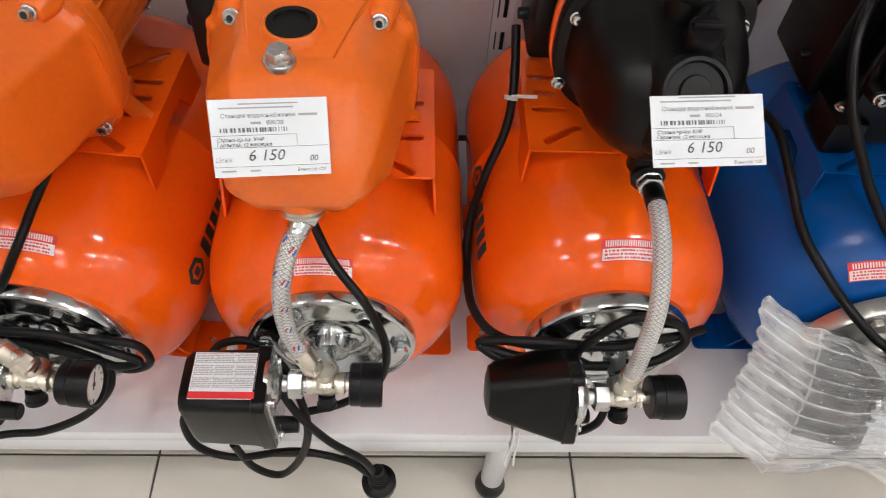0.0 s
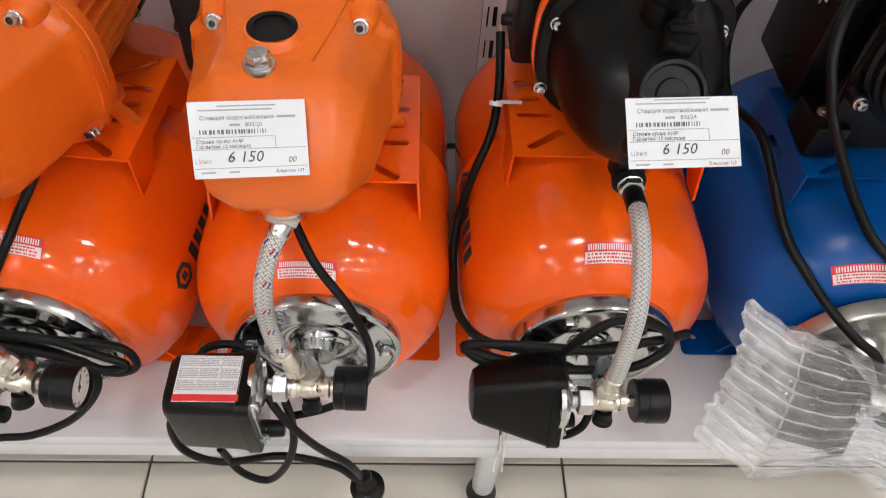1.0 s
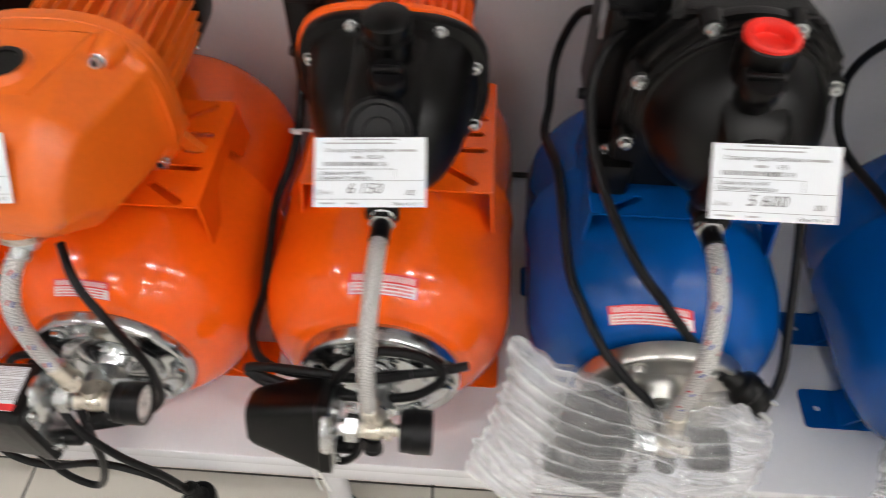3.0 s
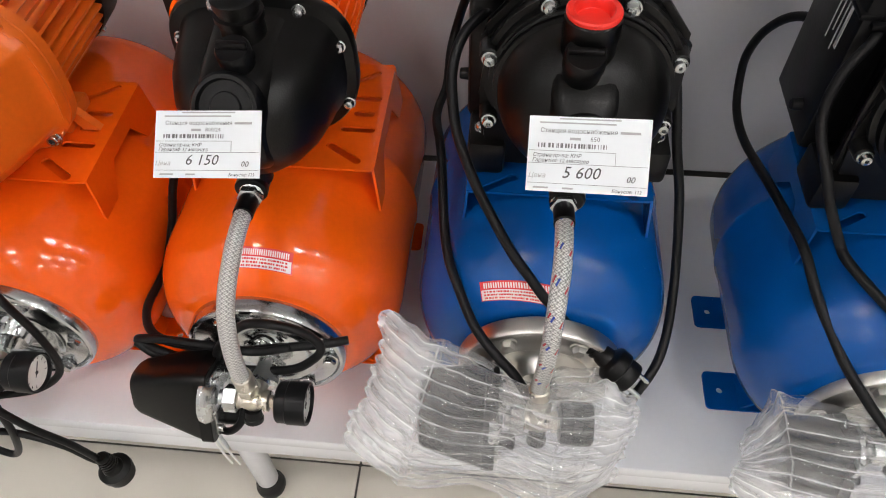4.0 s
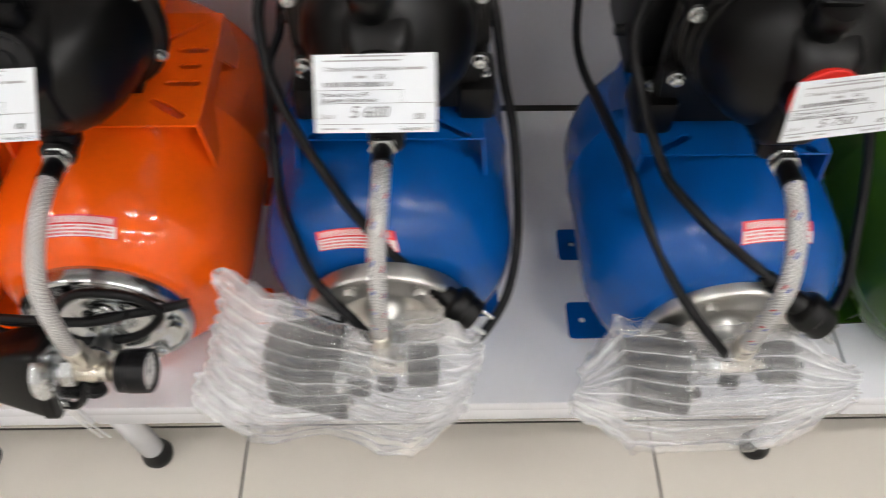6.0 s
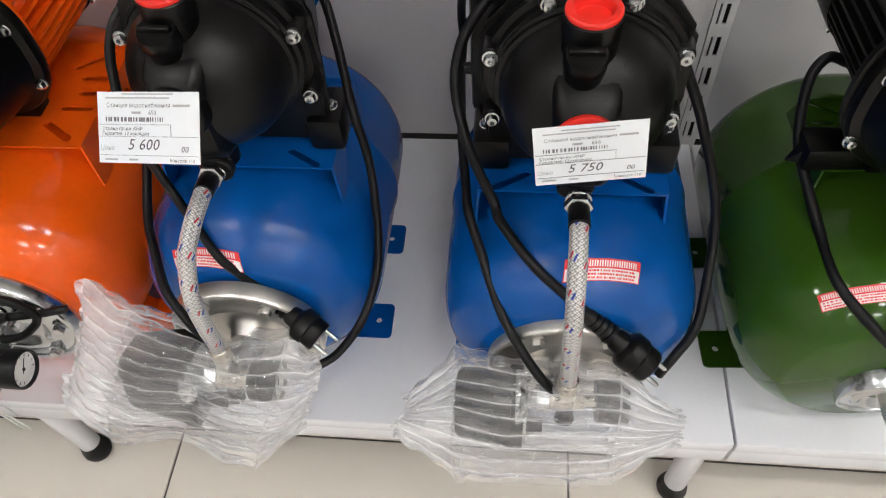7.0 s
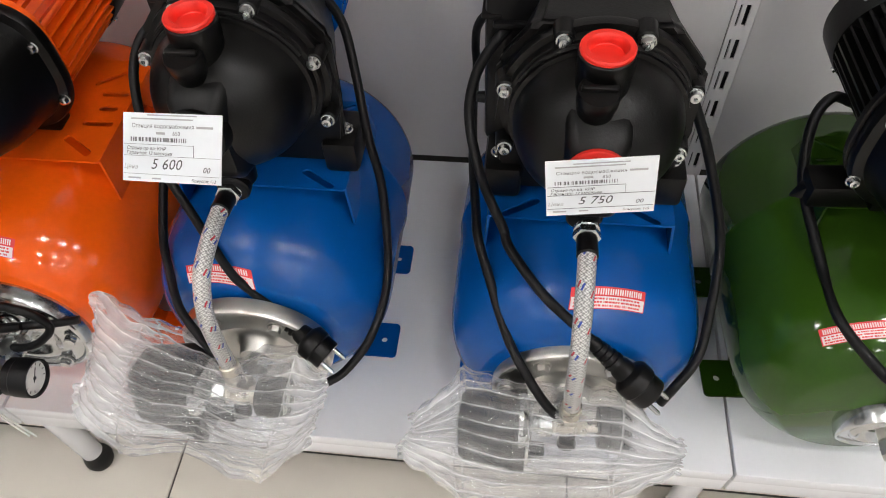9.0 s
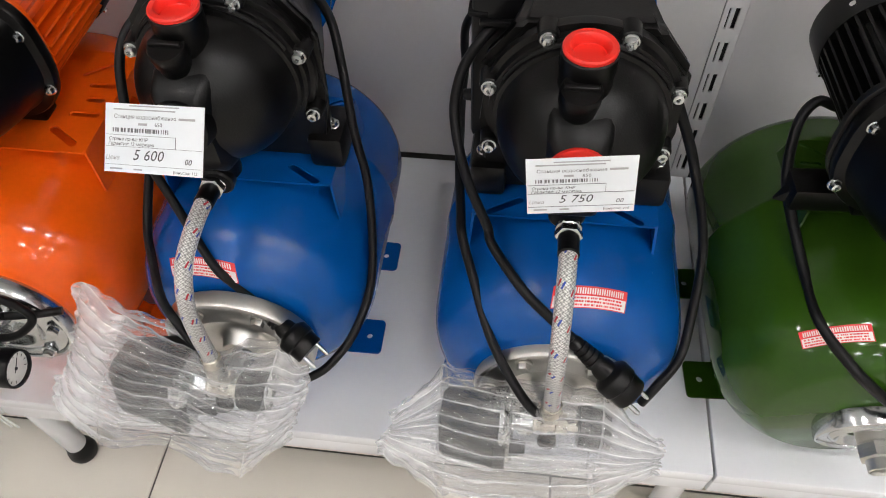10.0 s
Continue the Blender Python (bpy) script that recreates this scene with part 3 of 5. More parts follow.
def make_fitting(st, c, gauge_end, switch_x, nip_x=0.0):
    """The five-way brass fitting between tank, hose, gauge and pressure switch."""
    x, y, z = c
    bm = bmesh.new()
    rod(bm, S(nip_x, 0.404, AXIS), S(x, y + 0.012, z), 0.0105, 20)
    lathe(bm, S(nip_x, 0.398, AXIS), (0, -1, 0), [(0.012, 0), (0.0145, 0.001), (0.0145, 0.009), (0.012, 0.010)], 6)
    for k in range(6):
        yy = 0.385 - 0.0024 * k
        lathe(bm, S(nip_x, yy, AXIS), (0, -1, 0), [(0.0105, 0), (0.0125, 0.0008), (0.0105, 0.0016)], 20)
    tagged(part("nipple", bm, ZINC, st), kind="stuff")
    bm = bmesh.new()
    lathe(bm, S(x, y + 0.018, z), (0, -1, 0), [(0.009, 0), (0.0115, 0.001), (0.0122, 0.008), (0.0122, 0.020), (0.0095, 0.026), (0.004, 0.028)], 24)
    lathe(bm, S(x, y, z), (1, 0, 0), [(0.0080, 0), (0.0088, 0.012), (0.0104, 0.0125), (0.0104, 0.017), (0.008, 0.018)], 20)
    lathe(bm, S(x, y, z), (-1, 0, 0), [(0.0080, 0), (0.0088, 0.012), (0.0104, 0.0125), (0.0104, 0.017), (0.008, 0.018)], 20)
    lathe(bm, S(x, y + 0.002, z), (0, 0.25, 1), [(0.0088, 0), (0.0098, 0.010), (0.0106, 0.015), (0.0098, 0.017)], 20)
    part("five_way_fitting", bm, BRASS, st, "nickel-plated brass five-way fitting")
    bm = bmesh.new()
    lathe(bm, S(x, y - 0.006, z - 0.010), (0, -0.5, -1), [(0.008, 0), (0.0085, 0.008), (0.0095, 0.009), (0.0095, 0.013), (0.008, 0.014)], 18)
    part("blind_plug", bm, BLACK_GLOSS, st)
    bm = bmesh.new()
    rod(bm, S(x + 0.012, y, z), S(gauge_end - 0.030, y, z), 0.006, 16)
    part("gauge_stem", bm, BRASS, st)
    bm = bmesh.new()
    lathe(bm, S(gauge_end - 0.034, y, z), (1, 0, 0), [(0.0, 0.004), (0.019, 0.004), (0.0203, 0.0055), (0.0203, 0.014), (0.0211, 0.015), (0.0211, 0.0325), (0.0205, 0.034), (0.0187, 0.034), (0.0183, 0.030), (0.0, 0.030)], 40)
    gauge = part("pressure_gauge", bm, BLACK_GLOSS, st, "round black pressure gauge")
    part("dial", lathe(bmesh.new(), S(gauge_end - 0.0042, y, z), (1, 0, 0), [(0.0, 0), (0.0182, 0), (0.0182, 0.0006), (0.0, 0.0006)], 40), GLASS_FACE, gauge, "pale dial")
    bm = bmesh.new()
    for k in range(11):
        a = radians(-45 + 27 * k)
        u = Vector((0, math.cos(a), math.sin(a)))
        p = S(gauge_end - 0.0034, y, z)
        rod(bm, p + u * 0.0135, p + u * 0.0165, 0.00045, 4)
    rod(bm, p - Vector((0, 0.004, 0.003)), p + Vector((0, 0.009, 0.007)), 0.0006, 4)
    rod(bm, p, p + Vector((0.0008, 0, 0)), 0.002, 10)
    part("dial_marks", bm, INK, gauge)
    bm = bmesh.new()
    rod(bm, S(x - 0.012, y, z), S(switch_x + 0.004, y, z), 0.008, 16)
    lathe(bm, S(switch_x + 0.009, y, z), (1, 0, 0), [(0.012, 0), (0.0138, 0.001), (0.0138, 0.013), (0.012, 0.014)], 6, 0.3)
    lathe(bm, S(switch_x - 0.010, y, z), (1, 0, 0), [(0.026, 0), (0.027, 0.004), (0.024, 0.008), (0.016, 0.011), (0.012, 0.012)], 28)
    part("switch_union", bm, ZINC, st, "zinc-plated union nut")


def make_switch(st, x_base, c, tilt, base, tip, length, shift=(0.0, 0.0)):
    """A tapered black pressure switch cover on a metal base plate; it reaches from x_base to its left."""
    y, z = c
    m = Matrix.Rotation(radians(tilt), 4, "X")

    def ring(x, w, h, r, dy=0.0, dz=0.0):
        return [S(x, y, z) + (m @ Vector((0, a + dy, b + dz))) for a, b in rounded(w, h, r, 4)]
    sy, sz = shift
    L = length
    rings = [ring(x_base, base[0] - 0.001, base[1] - 0.001, 0.007), ring(x_base - 0.001, *base, 0.008), ring(x_base - 0.012, *base, 0.008), ring(x_base - 0.0125, base[0] - 0.0012, base[1] - 0.0012, 0.008),
             ring(x_base - 0.020, base[0] - 0.002, base[1] - 0.002, 0.010, sy * 0.1, sz * 0.1)]
    rings += [ring(x_base - L * 0.90, tip[0], tip[1], 0.012, sy, sz), ring(x_base - L * 0.97, tip[0] - 0.003, tip[1] - 0.003, 0.012, sy, sz), ring(x_base - L, tip[0] - 0.010, tip[1] - 0.010, 0.010, sy, sz)]
    bm = bmesh.new()
    loft(bm, rings)
    sw = part("pressure_switch", bm, BLACK, st, "tapered black plastic pressure switch")
    bm = bmesh.new()
    loft(bm, [ring(x_base + 0.0035, base[0] - 0.006, base[1] - 0.006, 0.006), ring(x_base, base[0] - 0.006, base[1] - 0.006, 0.006)])
    for a, b in ((-1, -1), (1, -1), (1, 1), (-1, 1)):
        p = S(x_base + 0.003, y, z) + (m @ Vector((0, a * (base[0] - 0.013), b * (base[1] - 0.013))))
        rod(bm, p, p + Vector((0.004, 0, 0)), 0.0038, 10)
    part("base_plate", bm, ZINC, sw, "zinc-plated base plate")
    bm = bmesh.new()
    q = S(x_base + 0.006, y - base[0] * 0.3, z - base[1] + 0.010)
    rod(bm, q - Vector((0.014, 0, 0)), q + Vector((0.014, 0, 0)), 0.0095, 16, 0.008, 0.001)
    part("cable_gland", bm, BLACK_GLOSS, sw)
    return sw


def cable(st, pts, r=0.0042, name="cable"):
    """A power cord through places of the room."""
    inv = st.matrix_basis.inverted()
    return part(name, sweep(bmesh.new(), glide([inv @ Vector(p) for p in pts], 8), r, 10), RUBBER, st, "black rubber cable")


def mains_plug(st, a, b, pins=True, fat=1.0):
    """A moulded angled plug at the end of a cord, from the ribbed neck at a to the pins past b."""
    inv = st.matrix_basis.inverted()
    a, b = inv @ Vector(a), inv @ Vector(b)
    d = (b - a).normalized()
    L = (b - a).length
    bm = bmesh.new()
    prof = [(0.0055, 0)]
    for k in range(5):
        h = L * 0.06 + L * 0.075 * k
        prof += [(0.0072 + 0.0006 * k, h), (0.0072 + 0.0006 * k, h + L * 0.045), (0.0058 + 0.0006 * k, h + L * 0.05), (0.0058 + 0.0006 * k, h + L * 0.07)]
    prof += [(0.0100, L * 0.47), (0.0110, L * 0.58), (0.0165, L * 0.63), (0.0178, L * 0.66), (0.0178, L * 0.80), (0.0160, L * 0.82), (0.0160, L * 0.98), (0.015, L), (0.006, L)]
    lathe(bm, a, d, [(r * fat, h) for r, h in prof], 22)
    pl = part("mains_plug", bm, BLACK, st, "moulded black mains plug")
    if pins:
        u, v, _ = frame_of(d)
        for s in (-1, 1):
            bm = bmesh.new()
            p = b + u * (0.0095 * s)
            lathe(bm, p - d * 0.002, d, [(0.0024, 0), (0.0024, 0.016), (0.0012, 0.018)], 12)
            part("pin", bm, ZINC, pl, "bright metal pin")


# ---- motors and pumps ----
def make_motor(st, paint, z, y0, y1, r=0.056, fan=True, box_side=-1, box_at=None, label_on=True, gland=True):
    bm = bmesh.new()
    lathe(bm, S(0, y0, z), (0, 1, 0), [(0.05, -0.004), (r + 0.014, 0), (r + 0.014, 0.008), (r, 0.010), (r, y1 - y0), (0.02, y1 - y0 + 0.001)], 48)
    motor = part("motor", bm, paint, st, "finned electric motor")
    n = 34
    fin = box(bmesh.new(), (0, (y0 + y1) / 2 + 0.004 - 0.6, r + 0.007), (0.0028, y1 - y0 - 0.012, 0.018))
    fin_data = bpy.data.meshes.new("fin")
    fin.to_mesh(fin_data)
    fin.free()
    fin_data.materials.append(paint)
    for i in range(n):
        f = new("fin", fin_data)
        f.parent = motor
        f.matrix_basis = Matrix.Translation((0, 0, z - H)) @ Matrix.Rotation(2 * math.pi * (i + 0.5) / n, 4, "Y")
    if fan:
        bm = bmesh.new()
        lathe(bm, S(0, y1 - 0.004, z), (0, 1, 0), [(r + 0.010, 0), (r + 0.017, 0.0), (r + 0.018, 0.006), (r + 0.017, 0.040), (r + 0.006, 0.052), (0.01, 0.054)], 48)
        part("fan_cover", bm, BLACK, motor, "black fan cover")
        for i in range(4):
            a = math.pi * (0.25 + 0.5 * i)
            bm = bmesh.new()
            u = Vector((math.sin(a), 0, math.cos(a)))
            p = S(0, y1 + 0.008, z) + u * (r + 0.0165)
            rod(bm, p, p + u * 0.004, 0.0032, 10)
            part("screw", bm, ZINC, motor)
    if box_at:
        (x0, x1), (ya, yb), (z0, z1) = box_at
        bm = bmesh.new()
        box(bm, S((x0 + x1) / 2, (ya + yb) / 2, (z0 + z1) / 2), (x1 - x0, yb - ya, z1 - z0), 0.006)
        tb = part("terminal_box", bm, BLACK_GLOSS, st, "black plastic terminal box")
        bm = bmesh.new()
        box(bm, S(x0 + 0.006, (ya + yb) / 2, z1 - 0.022), (0.018, (yb - ya) * 1.02, 0.006), 0.002)
        box(bm, S((x0 + x1) / 2, ya - 0.002, z1 - 0.028), ((x1 - x0) * 0.7, 0.008, 0.006), 0.002)
        part("lid_rim", bm, BLACK_GLOSS, tb)
        if label_on:
            bm = bmesh.new()
            box(bm, S((x0 + x1) / 2, (ya + yb) / 2, z1 + 0.0004), ((x1 - x0) * 0.55, (yb - ya) * 0.4, 0.0008))
            part("rating_label", bm, GREY_INK if not paint_is_orange(st) else PAPER, tb)
        for k, tall in enumerate((0.045, 0.052, 0.038, 0.050)):
            bm = bmesh.new()
            box(bm, S(x0 - 0.0003, ya + 0.022 + 0.008 * k, z1 - 0.022 - tall / 2), (0.0008, 0.0014 if k else 0.0045, tall))
            part("print_bar", bm, GREY_INK, tb, smooth=0)
        if not gland:
            return motor
        bm = bmesh.new()
        rod(bm, S(x0 + 0.002, ya + 0.03, z0 + 0.03), S(x0 - 0.010, ya + 0.03, z0 + 0.03), 0.0065, 14, 0.0055, 0.001)
        part("cable_gland", bm, BLACK_GLOSS, tb)
    return motor


def screws(st_or_part, places, way, mat=None, r=0.0058, washer=True, socket=False):
    for x, y, z in places:
        bm = bmesh.new()
        if washer:
            lathe(bm, S(x, y, z), way, [(r * 1.25, 0), (r * 1.25, 0.0016), (r * 1.1, 0.002)], 18)
        if socket:
            lathe(bm, S(x, y, z), way, [(r, 0.001), (r, 0.0065), (r * 0.86, 0.0075), (r * 0.55, 0.0075), (r * 0.5, 0.003), (0.0, 0.003)], 18)
        else:
            lathe(bm, S(x, y, z), way, [(r, 0.001), (r, 0.004), (r * 0.8, 0.0065), (r * 0.35, 0.007), (r * 0.25, 0.0045), (0.0, 0.0045)], 18)
        head = part("screw", bm, mat or ZINC, st_or_part)
        if socket:
            # near-black hexagon paints the shade down the hole in the head
            part("socket", lathe(bmesh.new(), S(x, y, z), way, [(r * 0.5, 0.0032), (r * 0.5, 0.0062), (0.0, 0.0062)], 6), PAINTED_SHADE, head, "hexagon coloured dark for the shade in the socket")


def octo(w, z0, z1, c, y, cb=None):
    """An eight-sided ring in the plane of y: half width w, between z0 and z1, corners cut by c (below: cb)."""
    cb = c if cb is None else cb
    return [S(w, y, z0 + cb), S(w, y, z1 - c), S(w - c, y, z1), S(-w + c, y, z1), S(-w, y, z1 - c), S(-w, y, z0 + cb), S(-w + cb, y, z0), S(w - cb, y, z0)]


def cast_pump(st):
    """Cast-iron jet pump in orange paint: angular snout, round flange, filler port and plug on top."""
    z = 0.625
    make_motor(st, CAST, z, 0.575, 0.705, 0.056, box_at=((-0.108, -0.066), (0.58, 0.675), (0.60, 0.715)))
    bm = bmesh.new()
    loft(bm, [octo(0.086, 0.543, 0.706, 0.032, 0.552), octo(0.079, 0.550, 0.705, 0.036, 0.541), octo(0.073, 0.557, 0.704, 0.032, 0.505), octo(0.066, 0.570, 0.703, 0.022, 0.455, 0.030),
              octo(0.060, 0.590, 0.690, 0.018, 0.430, 0.030), octo(0.052, 0.610, 0.664, 0.012, 0.408, 0.020), octo(0.042, 0.622, 0.652, 0.008, 0.401, 0.010)])
    bmesh.ops.bevel(bm, geom=bm.edges[:], offset=0.0048, segments=3, affect="EDGES", profile=0.55)
    body = part("pump_cover", bm, CAST, st, "angular orange cast pump cover", smooth=35)
    bm = bmesh.new()
    loop = lambda y, k: [S(k * 0.088 * math.copysign(abs(math.cos(a)) ** 0.72, math.cos(a)), y, z + k * 0.084 * math.copysign(abs(math.sin(a)) ** 0.72, math.sin(a))) for a in [2 * math.pi * i / 64 for i in range(64)]]
    loft(bm, [loop(0.549, 0.95), loop(0.547, 0.985), loop(0.549, 1.0), loop(0.560, 1.0), loop(0.561, 0.985), loop(0.562, 1.0), loop(0.574, 1.0), loop(0.576, 0.97)])
    part("pump_flange", bm, CAST, st, smooth=40)
    bm = bmesh.new()                                   # foot block on the saddle
    box(bm, S(0, 0.595, 0.553), (0.13, 0.05, 0.016), 0.003)
    part("pump_foot", bm, CAST, st)
    for s in (-1, 1):
        bm = bmesh.new()
        loft(bm, [[S(s * 0.074, 0.577, 0.5460), S(s * 0.092, 0.577, 0.5460), S(s * 0.05, 0.577, 0.60), S(s * 0.045, 0.577, 0.60)], [S(s * 0.074, 0.586, 0.5460), S(s * 0.092, 0.586, 0.5460), S(s * 0.05, 0.586, 0.60), S(s * 0.045, 0.586, 0.60)]])
        part("gusset", bm, CAST, st)
    bm = bmesh.new()                                   # raised panel round the port
    panel = lambda z, k: [S(-0.024 * k, 0.442, z - 0.014), S(0.020 * k, 0.442, z - 0.014), S(0.027 * k, 0.472, z - 0.001), S(0.050 * k, 0.548, z + 0.001), S(-0.050 * k, 0.548, z + 0.001), S(-0.035 * k, 0.472, z - 0.001)]
    loft(bm, [panel(0.699, 1.04), panel(0.7045, 1.0), panel(0.7058, 0.94)])
    bmesh.ops.bevel(bm, geom=bm.edges[:], offset=0.0012, segments=2, affect="EDGES")
    part("raised_panel", bm, CAST, body, smooth=60)
    for s in (-1, 1):
        bm = bmesh.new()
        rod(bm, S(s * 0.057, 0.554, 0.690), S(s * 0.056, 0.5290, 0.692), 0.0150, 24, 0.0105, 0.002)
        part("screw_boss", bm, CAST, body)
    up = (0, 0.0, 1)
    bm = bmesh.new()
    lathe(bm, S(-0.006, 0.501, 0.7045), up, [(0.026, -0.006), (0.0222, 0.004), (0.0205, 0.0058), (0.0188, 0.0058), (0.0186, 0.002)], 40)
    part("port_collar", bm, CAST, body)
    bm = bmesh.new()
    lathe(bm, S(-0.006, 0.501, 0.7045), up, [(0.0190, 0.0050), (0.0186, 0.0066), (0.0140, 0.0066), (0.0132, 0.0022), (0.0128, 0.0021)], 40)
    part("port_seal", bm, BLACK, body, "black plastic port plug")
    bm = bmesh.new()
    lathe(bm, S(-0.011, 0.4645, 0.7025), up, [(0.0118, -0.003), (0.0118, 0.003), (0.0110, 0.0042), (0.0100, 0.0042), (0.0095, 0.006)], 28)
    lathe(bm, S(-0.011, 0.4645, 0.7075), up, [(0.0092, 0), (0.0092, 0.0062), (0.0080, 0.0076), (0.0, 0.0076)], 6, 0.4)
    part("filler_plug", bm, ZINC, body, "zinc hexagon filler plug")
    screws(body, [(-0.056, 0.5275, 0.694), (0.056, 0.5275, 0.694)], (0, -1, 0.4), r=0.0052, socket=True)
    screws(body, [(0.064, 0.546, 0.563), (-0.064, 0.546, 0.563)], (0, -1, 0.1), r=0.0062, socket=True)
    bm = bmesh.new()
    lathe(bm, S(0, 0.426, 0.622), (0, -0.5, -0.87), [(0.021, -0.004), (0.021, 0.012), (0.0185, 0.018), (0.017, 0.020)], 30)
    part("outlet_boss", bm, CAST, body)
    bm = bmesh.new()
    lathe(bm, S(0, 0.418, 0.607), (0, -0.5, -0.87), [(0.0165, 0), (0.0172, 0.001), (0.0172, 0.004), (0.0155, 0.005), (0.0155, 0.006), (0.0165, 0.007), (0.0165, 0.009), (0.013, 0.010)], 28)
    part("outlet_ring", bm, BRASS, body)


def shield(k, y, w=0.083, z0=0.560, z1=0.714, n=48):
    """Outline of the round-cornered black cover: flat top, full sides, narrower foot."""
    out = []
    zc = (z0 + z1) / 2 + 0.006
    for i in range(n):
        a = 2 * math.pi * i / n
        c, s = math.cos(a), math.sin(a)
        p = 0.62 if s > 0 else 0.9
        out.append(S(k * w * math.copysign(abs(c) ** p, c), y, zc + k * ((z1 - zc) if s > 0 else (zc - z0)) * math.copysign(abs(s) ** p, s)))
    return out


def plastic_pump(st, paint, motor_paint, terminal=True, motor_r=0.050):
    """Self-priming pump with a black plastic cover, a ribbed neck on top and a port in front."""
    z = 0.628
    make_motor(st, motor_paint, z, 0.602, 0.735, motor_r, box_at=((-0.100, -0.060), (0.61, 0.69), (0.598, 0.735)) if terminal else None)
    bm = bmesh.new()
    loft(bm, [shield(0.98, 0.586), shield(1.0, 0.587), shield(1.0, 0.593), shield(0.8, 0.602)])
    bmesh.ops.translate(bm, vec=(-0.004, 0, 0.003), verts=bm.verts)
    part("motor_flange", bm, paint, st)
    bm = bmesh.new()
    loft(bm, [shield(1.0, 0.586), shield(1.02, 0.584), shield(1.02, 0.577), shield(1.0, 0.574), shield(0.90, 0.572), shield(0.87, 0.566), shield(0.84, 0.545), shield(0.78, 0.520), shield(0.68, 0.498), shield(0.54, 0.480), shield(0.34, 0.469), shield(0.1, 0.466)])
    body = part("pump_cover", bm, BLACK, st, "domed black plastic pump cover", smooth=40)
    bm = bmesh.new()
    rib = lambda y, w, za, zb: [S(a, y, b) for a, b in rounded(w, (zb - za) / 2, 0.016, 5, 0.002, (za + zb) / 2)]
    loft(bm, [rib(0.56, 0.034, 0.585, 0.708), rib(0.50, 0.031, 0.598, 0.700), rib(0.474, 0.028, 0.612, 0.690), rib(0.464, 0.024, 0.622, 0.680), rib(0.461, 0.017, 0.630, 0.672)])
    part("spine", bm, BLACK, body)
    front = (0, -0.75, 0.66)
    bm = bmesh.new()
    lathe(bm, S(0.002, 0.474, 0.680), front, [(0.030, -0.014), (0.0285, 0.008), (0.026, 0.011), (0.023, 0.011), (0.0215, 0.007), (0.013, 0.007), (0.012, 0.009), (0.0, 0.009)], 40)
    part("front_port", bm, BLACK_GLOSS, body)
    bm = bmesh.new()
    lathe(bm, S(0.003, 0.540, 0.690), (0, -0.05, 1), [(0.019, 0), (0.0185, 0.030), (0.0205, 0.031), (0.0205, 0.036), (0.0175, 0.037), (0.017, 0.042), (0.0195, 0.043), (0.0195, 0.050), (0.0165, 0.052), (0.0, 0.052)], 36)
    part("neck", bm, BLACK, body)
    bm = bmesh.new()
    lathe(bm, S(0.007, 0.508, 0.684), (0, -0.25, 1), [(0.0135, 0), (0.0130, 0.022), (0.0142, 0.023), (0.0142, 0.034), (0.0130, 0.036), (0.0, 0.036)], 30)
    box(bm, S(0.007, 0.4995, 0.721), (0.024, 0.005, 0.007), 0.0015)
    part("filler_cap", bm, BLACK_GLOSS, body)
    part("pump_foot", box(bmesh.new(), S(0, 0.598, 0.5535), (0.070, 0.026, 0.016), 0.003), BLACK, body)
    screws(body, [(-0.071, 0.573, 0.672), (0.071, 0.573, 0.670), (0.073, 0.573, 0.606), (-0.075, 0.573, 0.603), (0.041, 0.573, 0.704), (-0.032, 0.573, 0.706)], (0, -1, 0.15), r=0.0050, washer=True)
    bm = bmesh.new()
    rod(bm, S(-0.003, 0.497, 0.626), S(-0.003, 0.492, 0.578), 0.0165, 24, 0.0165, 0.003)
    lathe(bm, S(-0.003, 0.500, 0.581), (0, -1, 0), [(0.0135, 0), (0.0145, 0.002), (0.0140, 0.018), (0.0150, 0.019), (0.0150, 0.024), (0.0130, 0.0255)], 24)
    part("outlet", bm, BLACK_GLOSS, body)


